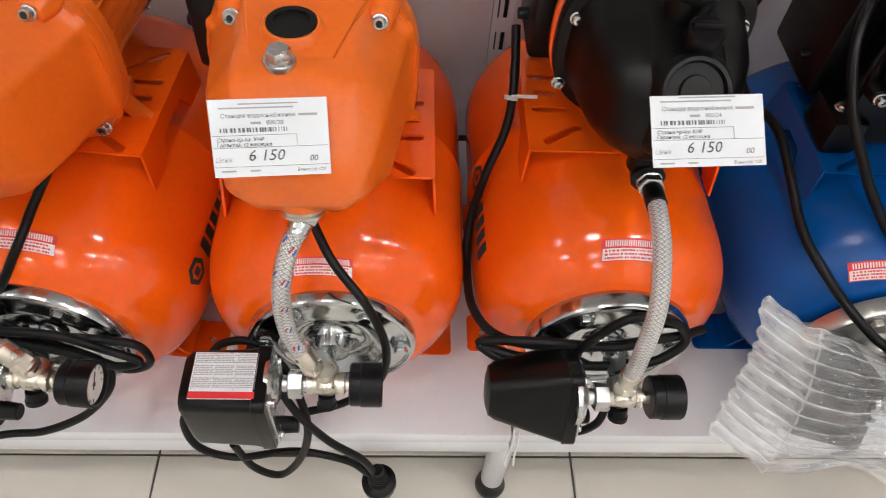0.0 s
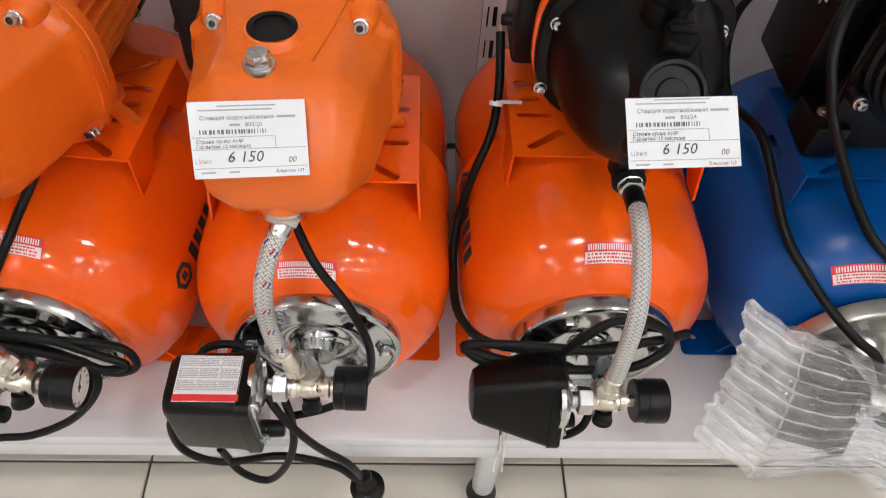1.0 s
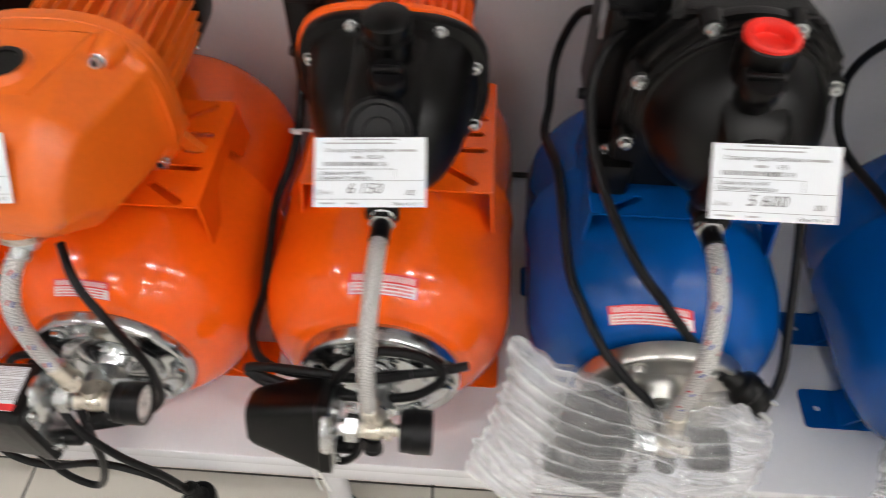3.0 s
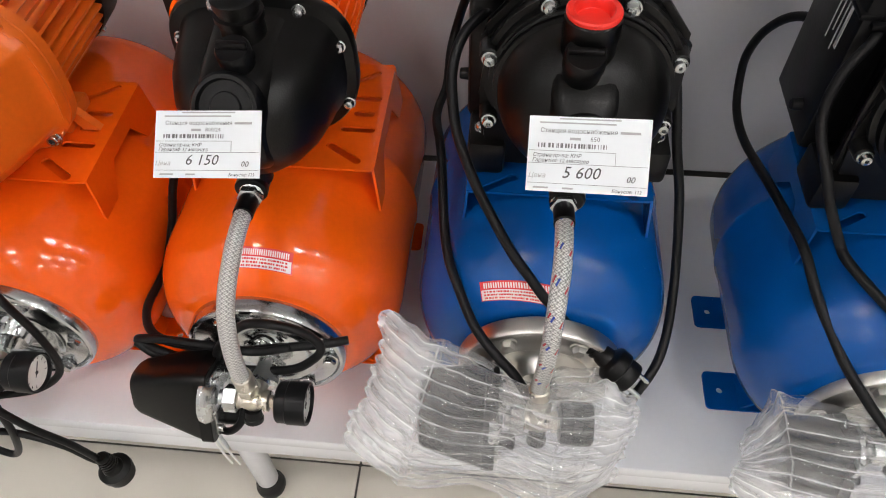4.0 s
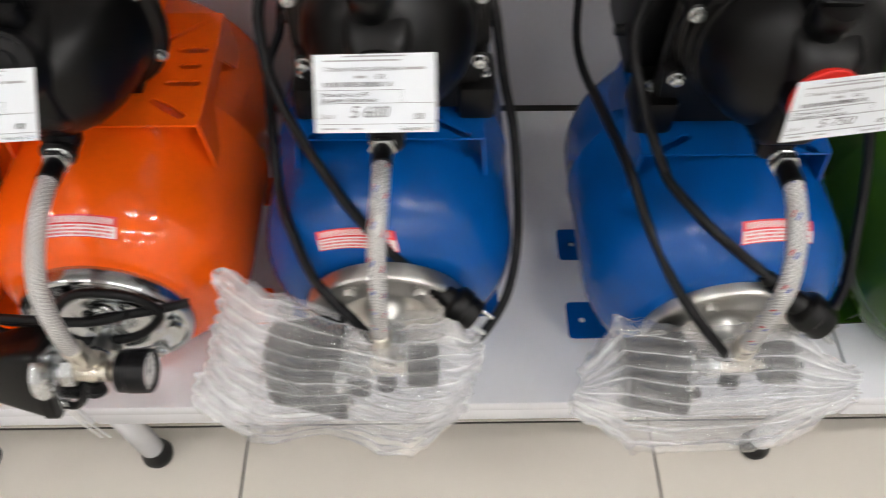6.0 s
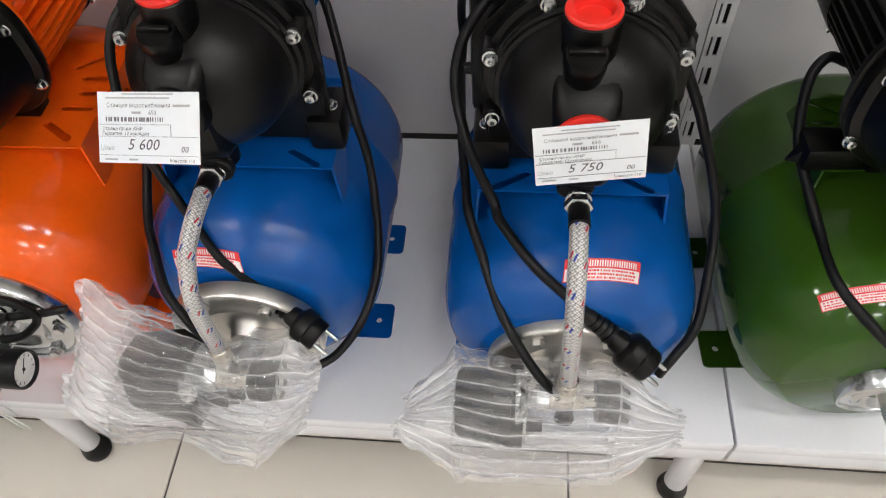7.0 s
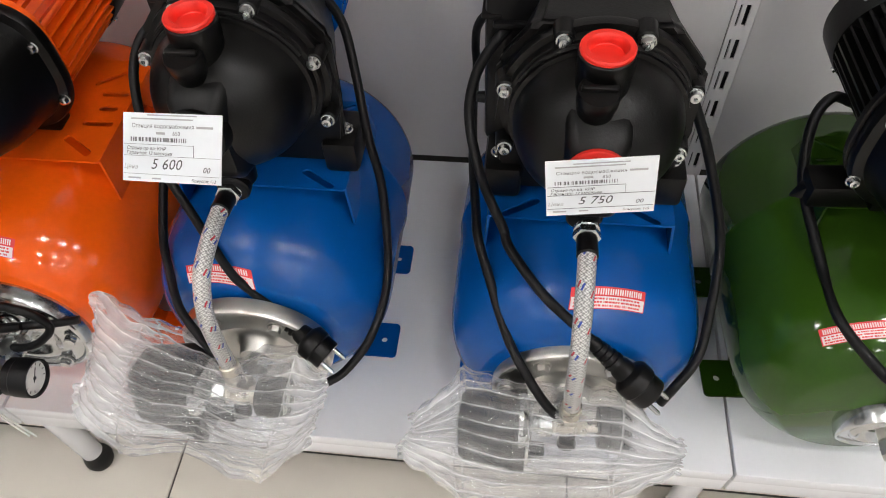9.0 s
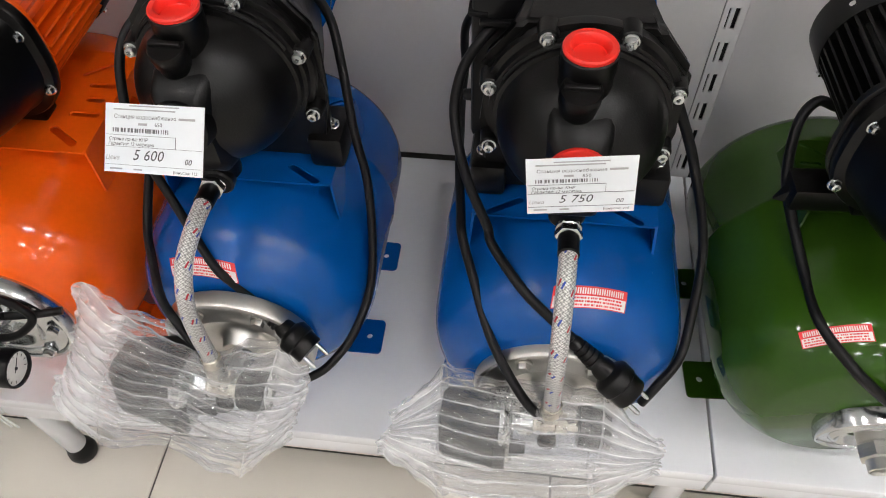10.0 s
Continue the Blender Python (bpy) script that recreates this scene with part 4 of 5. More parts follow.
def lugged_pump(st, motor_paint, dy=0.0, front_cap=True, dx=0.0, drop=0.0):
    """Pump with a domed black plastic cover held by lugged screws, red transport caps in its ports."""
    z = 0.668
    before = set(st.children_recursive)
    make_motor(st, motor_paint, 0.664, 0.668, 0.755, 0.054, box_at=((-0.099, -0.050), (0.598, 0.702), (0.567, 0.735)))
    bm = bmesh.new()                                     # adapter that narrows to the motor
    def ring(y, side, shoulder, w, top, low):
        pts = [(side, -0.03), (side, shoulder), (w, top), (-w, top), (-side, shoulder), (-side, -0.03), (-0.93 * side, -low), (0.93 * side, -low)]
        return [S(a, y, z + b) for a, b in pts]
    loft(bm, [ring(0.548, 0.086, 0.034, 0.056, 0.071, 0.118), ring(0.562, 0.086, 0.034, 0.056, 0.071, 0.118), ring(0.567, 0.080, 0.030, 0.055, 0.070, 0.105),
              ring(0.605, 0.066, 0.026, 0.049, 0.070, 0.090), ring(0.675, 0.054, 0.020, 0.038, 0.058, 0.075)])
    bmesh.ops.bevel(bm, geom=bm.edges[:], offset=0.006, segments=2, affect="EDGES")
    body = part("pump_body", bm, BLACK, st, "black plastic pump body", smooth=50)
    bm = bmesh.new()
    prof = [(0.082, 0.552), (0.083, 0.548), (0.083, 0.541), (0.078, 0.540), (0.0775, 0.532), (0.074, 0.531), (0.0735, 0.524), (0.070, 0.523)]
    prof += [(0.070 * math.cos(radians(a)), 0.523 - 0.070 * math.sin(radians(a))) for a in range(8, 88, 8)] + [(0.0, 0.453)]
    lathe(bm, S(0, 0, z), (0, 1, 0), prof, 56)
    cover = part("pump_cover", bm, BLACK, st, "domed black plastic pump cover", smooth=40)
    places = [(-0.0775, 0.0215), (0.0745, 0.0245), (-0.0335, 0.072), (0.0285, 0.074), (-0.076, -0.045), (0.076, -0.042)]
    for a, b in places:
        bm = bmesh.new()
        rod(bm, S(a, 0.552, z + b), S(a, 0.533, z + b), 0.0092, 18, 0.0082, 0.0012)
        part("lug", bm, BLACK, cover)
    screws(cover, [(a, 0.533, z + b) for a, b in places], (0, -1, 0.1), r=0.0054)
    bm = bmesh.new()
    rib = lambda y, w, za, zb: [S(a, y, b) for a, b in rounded(w, (zb - za) / 2, 0.009, 3, -0.004, (za + zb) / 2)]
    loft(bm, [rib(0.53, 0.032, 0.60, 0.722), rib(0.49, 0.027, 0.612, 0.722), rib(0.460, 0.024, 0.620, 0.712), rib(0.452, 0.019, 0.63, 0.704)])
    part("spine", bm, BLACK, cover)
    up = (0, 0.0, 1)
    bm = bmesh.new()
    lathe(bm, S(-0.004, 0.500, 0.704), up, [(0.0215, -0.02), (0.0200, 0.036), (0.0210, 0.038), (0.0210, 0.0525), (0.0200, 0.0535), (0.0165, 0.0535), (0.0160, 0.046), (0.0155, 0.0455)], 40)
    part("neck", bm, BLACK, cover)
    bm = bmesh.new()
    lathe(bm, S(-0.004, 0.500, 0.704), up, [(0.0150, 0.0465), (0.0158, 0.0536), (0.0200, 0.0538), (0.0204, 0.0565), (0.0194, 0.0580), (0.0152, 0.0580), (0.0138, 0.0565), (0.0130, 0.0500), (0.0124, 0.0495)], 44)
    part("transport_cap", bm, RED, cover, "red plastic transport cap")
    bm = bmesh.new()
    lathe(bm, S(-0.008, 0.485, 0.707), (0, -0.26, 1), [(0.0148, 0), (0.0142, 0.020), (0.0156, 0.022), (0.0156, 0.034), (0.0146, 0.036), (0.0, 0.036)], 30)
    box(bm, S(-0.008, 0.4757, 0.7430), (0.026, 0.0050, 0.006), 0.0015, Matrix.Rotation(radians(14.6), 4, "X"))
    part("filler_cap", bm, BLACK, cover)
    for q in (0.0745, 0.0675):
        bm = bmesh.new()
        arc = [S(q * math.sin(radians(g)), 0.5285 if q > 0.07 else 0.5175, z + q * math.cos(radians(g))) for g in range(-62, 63, 4)]
        sweep(bm, [Vector(v) for v in arc], 0.0022, 6)
        part("dome_ridge", bm, BLACK, cover)
    bm = bmesh.new()
    lathe(bm, S(-0.004, 0.464, 0.678), (0, -1, 0.25), [(0.026, 0), (0.0245, 0.010), (0.0235, 0.020)], 36)
    part("front_port", bm, BLACK, cover)
    bm = bmesh.new()
    lathe(bm, S(-0.004, 0.446, 0.684), (0, -1, 0.25), [(0.0240, 0), (0.0250, 0.001), (0.0250, 0.005), (0.0235, 0.006), (0.016, 0.006), (0.015, 0.0), (0.0, 0.0)], 36)
    part("transport_cap", bm, RED if front_cap else BLACK, cover, "red plastic transport cap" if front_cap else "black port cap")
    for s in (-1, 1):
        bm = bmesh.new()
        box(bm, S(s * 0.077, 0.566, 0.566), (0.036, 0.054, 0.040), 0.006)
        box(bm, S(s * 0.070, 0.560, 0.606), (0.024, 0.020, 0.07), 0.006)
        part("pump_foot", bm, BLACK, body)
    for s in (-1, 1):
        screws(body, [(s * 0.083, 0.562, 0.586)], (0, -0.2, 1), r=0.0052)
    bm = bmesh.new()
    rod(bm, S(-0.004, 0.487, 0.636), S(-0.004, 0.482, 0.606 - drop), 0.0185, 28, 0.0175, 0.003)
    lathe(bm, S(-0.004, 0.494, 0.611 - drop), (0, -1, 0), [(0.0140, 0), (0.0152, 0.002), (0.0148, 0.020), (0.0156, 0.021), (0.0156, 0.028), (0.0135, 0.030)], 28)
    part("outlet", bm, BLACK_GLOSS, cover)
    for ob in st.children:
        if ob not in before:
            ob.location.y += dy
            ob.location.x += dx


def station(x, label, paint, yaw=0.0, rad=R, dy=0.0):
    return thing("pump_station", pose(x, 0.6 + dy, H, 0, 0, yaw), label, "water pump", "pump stations on the shelf")

def shift_tank(st, dx, dy, dz=0.0):
    """Sets the tank with its feet and stickers a little off the pump's middle line."""
    for ob in st.children:
        kind = ob.name.split(".")[0]
        if kind in ("tank", "foot", "sticker", "maker_mark", "flange"):
            ob.location.x += dx
            ob.location.y += dy if kind != "flange" else min(0.0, dy)
            ob.location.z += dz if kind != "foot" else 0.0


# ---- the six stations, from west to east ----
def outfit(st, hose, marked, fit, gauge_end, switch_x, black_top=True):
    if hose:
        make_hose(st, [S(*p) for p in hose], marked, black_top=black_top)
    make_fitting(st, fit, gauge_end, switch_x)


# orange station with a cast pump, at the western edge of the walk
X = -0.283
st1 = station(X, "orange pump station with angular cast pump and lying steel tank", ORANGE, -5.0)
make_tank(st1, ORANGE)
make_saddle(st1, ORANGE, 0.097, 0.530, 0.683)
make_sticker(st1, 2.5, 0.450, width=30.0, tall=0.0150)
make_logo(st1, 79, 0.486)
shift_tank(st1, 0.008, 0.0)
cast_pump(st1)
outfit(st1, [(0.0, 0.41, 0.592), (-0.016, 0.39, 0.575), (-0.024, 0.377, 0.54), (-0.006, 0.368, 0.486), (0.020, 0.362, 0.453)], True, (0.024, 0.357, 0.430), 0.082, -0.020, False)
make_switch(st1, -0.024, (0.357, 0.415), 18, (0.036, 0.047), (0.028, 0.036), 0.085)
cable(st1, [(-0.205, 0.575, 0.615), (-0.229, 0.545, 0.592), (-0.246, 0.5, 0.578), (-0.272, 0.468, 0.54), (-0.277, 0.448, 0.531), (-0.285, 0.431, 0.518), (-0.298, 0.418, 0.497), (-0.312, 0.405, 0.475), (-0.318, 0.385, 0.43)])
cable(st1, [(-0.39, 0.352, 0.3), (-0.355, 0.36, 0.295), (-0.318, 0.36, 0.303), (-0.268, 0.365, 0.334), (-0.234, 0.375, 0.377), (-0.236, 0.388, 0.398), (-0.26, 0.395, 0.408), (-0.29, 0.398, 0.425), (-0.312, 0.4, 0.453)])
cable(st1, [(-0.32, 0.393, 0.45), (-0.27, 0.394, 0.44), (-0.224, 0.395, 0.432), (-0.199, 0.395, 0.42), (-0.194, 0.39, 0.398), (-0.218, 0.388, 0.388), (-0.251, 0.39, 0.41), (-0.3, 0.393, 0.437)])
cable(st1, [(-0.315, 0.386, 0.462), (-0.265, 0.388, 0.452), (-0.222, 0.389, 0.42), (-0.2, 0.386, 0.407), (-0.225, 0.384, 0.402), (-0.262, 0.386, 0.424), (-0.32, 0.388, 0.444)])

# orange station with the whole cast pump in view
X = -0.030
st2 = station(X, "orange pump station with angular cast pump and labelled pressure switch", ORANGE)
make_tank(st2, ORANGE)
make_saddle(st2, ORANGE, 0.098, 0.504, 0.656)
make_sticker(st2, -2.0, 0.4357, width=28.0, tall=0.0115, skew=-0.0012)
shift_tank(st2, 0.010, -0.001)
for ob in st2.children:
    if ob.name.startswith("saddle"):
        ob.location.x += 0.007
cast_pump(st2)
outfit(st2, [(0.0, 0.412, 0.596), (-0.012, 0.394, 0.577), (-0.020, 0.378, 0.542), (-0.019, 0.372, 0.486), (-0.004, 0.366, 0.446)], True, (0.008, 0.362, 0.413), 0.060, -0.036, False)
sw = make_switch(st2, -0.042, (0.358, 0.3895), 0, (0.034, 0.0475), (0.030, 0.0455), 0.080)
bm = bmesh.new()
box(bm, S(-0.081, 0.358, 0.4362), (0.058, 0.046, 0.0008))
lab = part("warning_label", bm, PAPER, sw, "white label with a red band")
part("red_band", box(bmesh.new(), S(-0.081, 0.3385, 0.4369), (0.058, 0.0065, 0.0006)), RED_INK, lab)
bm = bmesh.new()
rnd = random.Random(3)
for col in range(3):
    for row in range(20):
        if row in (6, 13):
            continue
        x = -0.1080 + 0.0186 * col
        while x < -0.1080 + 0.0186 * col + 0.0150:
            w = rnd.uniform(0.0015, 0.0045)
            box(bm, S(x + w / 2, 0.3795 - 0.00175 * row, 0.4369), (w, 0.0008, 0.0004))
            x += w + 0.0006
for k in range(4):
    box(bm, S(-0.1085 + 0.0185 * k, 0.362, 0.4369), (0.0004, 0.036, 0.0004))
tagged(part("small_print", bm, GREY_INK, lab), kind="stuff")
cable(st2, [(-0.031, 0.445, 0.555), (-0.012, 0.415, 0.535), (0.017, 0.393, 0.5), (0.033, 0.386, 0.439), (0.025, 0.384, 0.376), (-0.01, 0.375, 0.345), (-0.055, 0.365, 0.34)])
cable(st2, [(-0.15, 0.395, 0.36), (-0.142, 0.405, 0.385), (-0.124, 0.408, 0.407), (-0.094, 0.405, 0.412), (-0.065, 0.385, 0.398), (-0.045, 0.352, 0.356), (-0.055, 0.345, 0.283), (-0.085, 0.346, 0.217), (-0.114, 0.348, 0.234), (-0.128, 0.352, 0.29)])
cable(st2, [(-0.15, 0.372, 0.345), (-0.172, 0.362, 0.33), (-0.166, 0.352, 0.284), (-0.129, 0.35, 0.258), (-0.064, 0.348, 0.282), (-0.011, 0.347, 0.258), (0.01, 0.347, 0.222), (0.02, 0.35, 0.2)])
cable(st2, [(-0.1, 0.395, 0.42), (-0.085, 0.388, 0.413), (-0.055, 0.352, 0.378), (-0.025, 0.343, 0.323), (0.007, 0.345, 0.266), (0.021, 0.35, 0.197), (0.024, 0.352, 0.185)])
mains_plug(st2, (0.0215, 0.350, 0.222), (0.024, 0.352, 0.160), False, 1.15)

# orange station with the black plastic pump
X = 0.260
st3 = station(X, "orange pump station with black plastic pump, coiled cable and braided hose", ORANGE)
make_tank(st3, ORANGE)
make_saddle(st3, ORANGE, 0.095, 0.543, 0.708)
make_sticker(st3, 3.2, 0.4490, width=31.0, tall=0.0165)
make_logo(st3, -73, 0.592, R, -1)
shift_tank(st3, -0.008, 0.005)
plastic_pump(st3, ORANGE, ORANGE)
outfit(st3, [(-0.002, 0.466, 0.581), (-0.002, 0.441, 0.583), (-0.003, 0.403, 0.574), (-0.005, 0.367, 0.545), (-0.007, 0.352, 0.490), (-0.006, 0.351, 0.442)], False, (-0.006, 0.350, 0.417), 0.050, -0.042)
make_switch(st3, -0.046, (0.362, 0.400), -24, (0.031, 0.042), (0.021, 0.025), 0.086, (0.0, 0.002))
cable(st3, [(0.154, 0.66, 0.6), (0.154, 0.62, 0.562), (0.147, 0.585, 0.532), (0.13, 0.56, 0.495), (0.117, 0.54, 0.44), (0.114, 0.5, 0.413), (0.119, 0.437, 0.424), (0.149, 0.402, 0.43), (0.22, 0.395, 0.43), (0.272, 0.395, 0.442), (0.313, 0.402, 0.442), (0.34, 0.412, 0.438)], 0.0046)
cable(st3, [(0.2, 0.386, 0.42), (0.16, 0.392, 0.416), (0.122, 0.402, 0.424), (0.15, 0.398, 0.436), (0.199, 0.392, 0.442), (0.25, 0.39, 0.44), (0.287, 0.394, 0.447)], 0.0046)
cable(st3, [(0.121, 0.4, 0.424), (0.145, 0.392, 0.412), (0.199, 0.384, 0.414), (0.277, 0.384, 0.417), (0.309, 0.39, 0.434), (0.316, 0.397, 0.45), (0.296, 0.398, 0.474), (0.255, 0.394, 0.486), (0.228, 0.388, 0.464), (0.212, 0.386, 0.43), (0.23, 0.386, 0.41)], 0.0046)
cable(st3, [(0.205, 0.338, 0.372), (0.222, 0.336, 0.368), (0.237, 0.338, 0.385), (0.243, 0.348, 0.4), (0.247, 0.358, 0.395)], 0.0040)
bm = bmesh.new()
lathe(bm, st3.matrix_basis.inverted() @ Vector((0.151, 0.607, 0.553)), (0.1, 0.5, 0.7), [(0.0055, -0.002), (0.0068, -0.002), (0.0068, 0.002), (0.0055, 0.002)], 16)
box(bm, st3.matrix_basis.inverted() @ Vector((0.164, 0.606, 0.556)), (0.026, 0.004, 0.0015), 0.0004)
part("cable_tie", bm, WHITE_PLASTIC, st3, "white plastic cable tie")

bm = bmesh.new()
for k in (0, 1):
    sweep(bm, glide([st3.matrix_basis.inverted() @ Vector(p) for p in ((0.170 + 0.006 * k, 0.366, 0.300), (0.172 + 0.006 * k, 0.364, 0.262), (0.171 + 0.009 * k, 0.366, 0.225), (0.173 + 0.010 * k, 0.367, 0.191))], 4), 0.0013, 6)
part("loose_tie_ends", bm, WHITE_PLASTIC, st3, "two thin pale plastic tie ends hanging down")

# blue station with the red cap, its fittings wrapped in an air cushion
X = 0.537
st4 = station(X, "blue pump station with black plastic pump and one red transport cap", BLUE)
make_tank(st4, BLUE, flange_steel=STAINLESS, rear=0.05)
make_saddle(st4, BLUE, 0.089, 0.524, 0.655)
make_sticker(st4, -15.3, 0.4383, width=39.0, tall=0.0128, skew=-0.008)
shift_tank(st4, -0.006, 0.012)
lugged_pump(st4, BLUE, 0.007, False, 0.005, 0.014)
outfit(st4, [(-0.002, 0.464, 0.597), (-0.002, 0.440, 0.6005), (-0.003, 0.408, 0.597), (-0.005, 0.384, 0.584), (-0.0065, 0.366, 0.552), (-0.0075, 0.361, 0.510), (-0.009, 0.362, 0.467), (-0.007, 0.357, 0.443)], True, (-0.006, 0.352, 0.418), 0.044, -0.042)
make_switch(st4, -0.045, (0.360, 0.402), -20, (0.034, 0.044), (0.028, 0.034), 0.076, (0.0, 0.004))
cable(st4, [(0.6, 0.655, 0.68), (0.621, 0.63, 0.665), (0.634, 0.6, 0.632), (0.645, 0.57, 0.576), (0.658, 0.545, 0.52), (0.664, 0.49, 0.445), (0.653, 0.435, 0.416), (0.629, 0.398, 0.399), (0.607, 0.378, 0.399)], 0.0048)
cable(st4, [(0.48, 0.625, 0.692), (0.455, 0.604, 0.687), (0.439, 0.583, 0.678), (0.432, 0.561, 0.658), (0.435, 0.538, 0.632), (0.441, 0.523, 0.613), (0.456, 0.502, 0.585), (0.473, 0.486, 0.558), (0.496, 0.463, 0.53), (0.511, 0.447, 0.521), (0.526, 0.434, 0.508), (0.541, 0.43, 0.489), (0.556, 0.427, 0.468)], 0.0048)
cable(st4, [(0.448, 0.715, 0.64), (0.434, 0.725, 0.626), (0.423, 0.735, 0.587), (0.416, 0.72, 0.559), (0.414, 0.69, 0.535), (0.408, 0.64, 0.535), (0.419, 0.575, 0.545), (0.431, 0.49, 0.507), (0.447, 0.448, 0.491), (0.466, 0.412, 0.479), (0.489, 0.39, 0.465), (0.506, 0.376, 0.457), (0.532, 0.36, 0.415)], 0.0048)
mains_plug(st4, (0.56, 0.424, 0.467), (0.617, 0.392, 0.439), True, 1.0)

# second blue station, its red caps on top and in front
X = 0.860
st5 = station(X, "blue pump station with black plastic pump and two red transport caps", BLUE)
make_tank(st5, BLUE, flange_steel=STAINLESS, rear=0.068)
make_saddle(st5, BLUE, 0.089, 0.502, 0.633)
make_sticker(st5, 10.7, 0.4560, width=33.0, tall=0.0180, skew=0.0066)
shift_tank(st5, 0.006, -0.020)
lugged_pump(st5, BLUE, -0.014)
outfit(st5, [(-0.002, 0.431, 0.611), (-0.002, 0.409, 0.612), (-0.003, 0.376, 0.598), (-0.003, 0.350, 0.562), (-0.001, 0.346, 0.500), (0.002, 0.350, 0.442)], True, (0.002, 0.350, 0.418), 0.060, -0.036)
make_switch(st5, -0.038, (0.350, 0.394), -24, (0.029, 0.035), (0.026, 0.030), 0.068, (0.0, 0.002))
cable(st5, [(0.815, 0.632, 0.690), (0.7999, 0.61, 0.697), (0.783, 0.59, 0.699), (0.772, 0.575, 0.695), (0.757, 0.565, 0.672), (0.750, 0.552, 0.645), (0.752, 0.536, 0.625), (0.76, 0.515, 0.604), (0.769, 0.503, 0.581), (0.787, 0.486, 0.547), (0.794, 0.468, 0.541), (0.825, 0.43, 0.528), (0.852, 0.412, 0.513), (0.875, 0.398, 0.501)], 0.0048)
cable(st5, [(0.782, 0.682, 0.645), (0.757, 0.703, 0.632), (0.7435, 0.72, 0.603), (0.740, 0.733, 0.567), (0.741, 0.733, 0.537), (0.74, 0.704, 0.511), (0.743, 0.66, 0.505), (0.749, 0.59, 0.52), (0.758, 0.52, 0.53), (0.763, 0.485, 0.531), (0.778, 0.452, 0.504), (0.798, 0.405, 0.481), (0.821, 0.372, 0.462), (0.841, 0.352, 0.447), (0.858, 0.352, 0.42)], 0.0048)
cable(st5, [(0.93, 0.58, 0.68), (0.946, 0.55, 0.655), (0.972, 0.54, 0.597), (0.999, 0.51, 0.515), (0.996, 0.455, 0.456), (0.988, 0.425, 0.433), (0.967, 0.398, 0.424), (0.955, 0.388, 0.403)], 0.0048)
mains_plug(st5, (0.874, 0.398, 0.5), (0.934, 0.366, 0.463), True, 1.05)

# green station at the eastern end
st6 = station(1.159, "glossy dark green pump station with black pump and short steel outlet", GREEN, 3.0, dy=-0.0186)
make_tank(st6, GREEN, 0.1275, BRIGHT_ZINC, 0.052, 0.385, 0.020, 0.16, 0.018, 0.051)
make_saddle(st6, GREEN, 0.062, 0.568, 0.665, 0.5365, 0.1275)
make_sticker(st6, -27, 0.4580, 0.1275, 29.0, 0.0140, -0.0030)
shift_tank(st6, 0.0, 0.0, -0.010)
min((ob for ob in st6.children if ob.name.startswith("foot")), key=lambda ob: ob.data.vertices[0].co.y).location.y += 0.0186
plastic_pump(st6, BLACK, BLACK, False, 0.040)
for ob in st6.children:
    if ob.name.split('.')[0] in ('motor', 'motor_flange', 'pump_cover'):
        ob.location.x += 0.003
        ob.location.y -= 0.031
bm = box(bmesh.new(), S(-0.054, 0.583, 0.550), (0.062, 0.034, 0.028), 0.004)
loft(bm, [[S(-0.083, 0.576, 0.538), S(-0.083, 0.590, 0.538), S(-0.083, 0.590, 0.556), S(-0.083, 0.576, 0.556)], [S(-0.094, 0.583, 0.534), S(-0.094, 0.585, 0.534), S(-0.094, 0.585, 0.536), S(-0.094, 0.583, 0.536)]])
part("pump_foot", bm, BLACK, st6)
bm = bmesh.new()
lathe(bm, S(0.018, 0.412, 0.385), (0, -1, -0.05), [(0.016, 0), (0.016, 0.016), (0.014, 0.018), (0.014, 0.022), (0.017, 0.024)], 24)
lathe(bm, S(0.018, 0.394, 0.384), (0, -1, -0.05), [(0.016, 0), (0.0185, 0.001), (0.0185, 0.014), (0.016, 0.015)], 6)
lathe(bm, S(0.018, 0.380, 0.383), (0, -1, -0.05), [(0.0125, 0), (0.0125, 0.012), (0.0112, 0.013), (0.0100, 0.002), (0.0, 0.002)], 24)
part("outlet_nipple", bm, STAINLESS, st6, "short steel outlet nipple with hexagon")
cable(st6, [(1.125, 0.64, 0.586), (1.114, 0.63, 0.597), (1.094, 0.625, 0.606), (1.079, 0.61, 0.594), (1.075, 0.585, 0.564), (1.079, 0.56, 0.539), (1.095, 0.495, 0.506), (1.102, 0.442, 0.5), (1.128, 0.403, 0.489), (1.15, 0.391, 0.474), (1.19, 0.385, 0.44)], 0.0052)


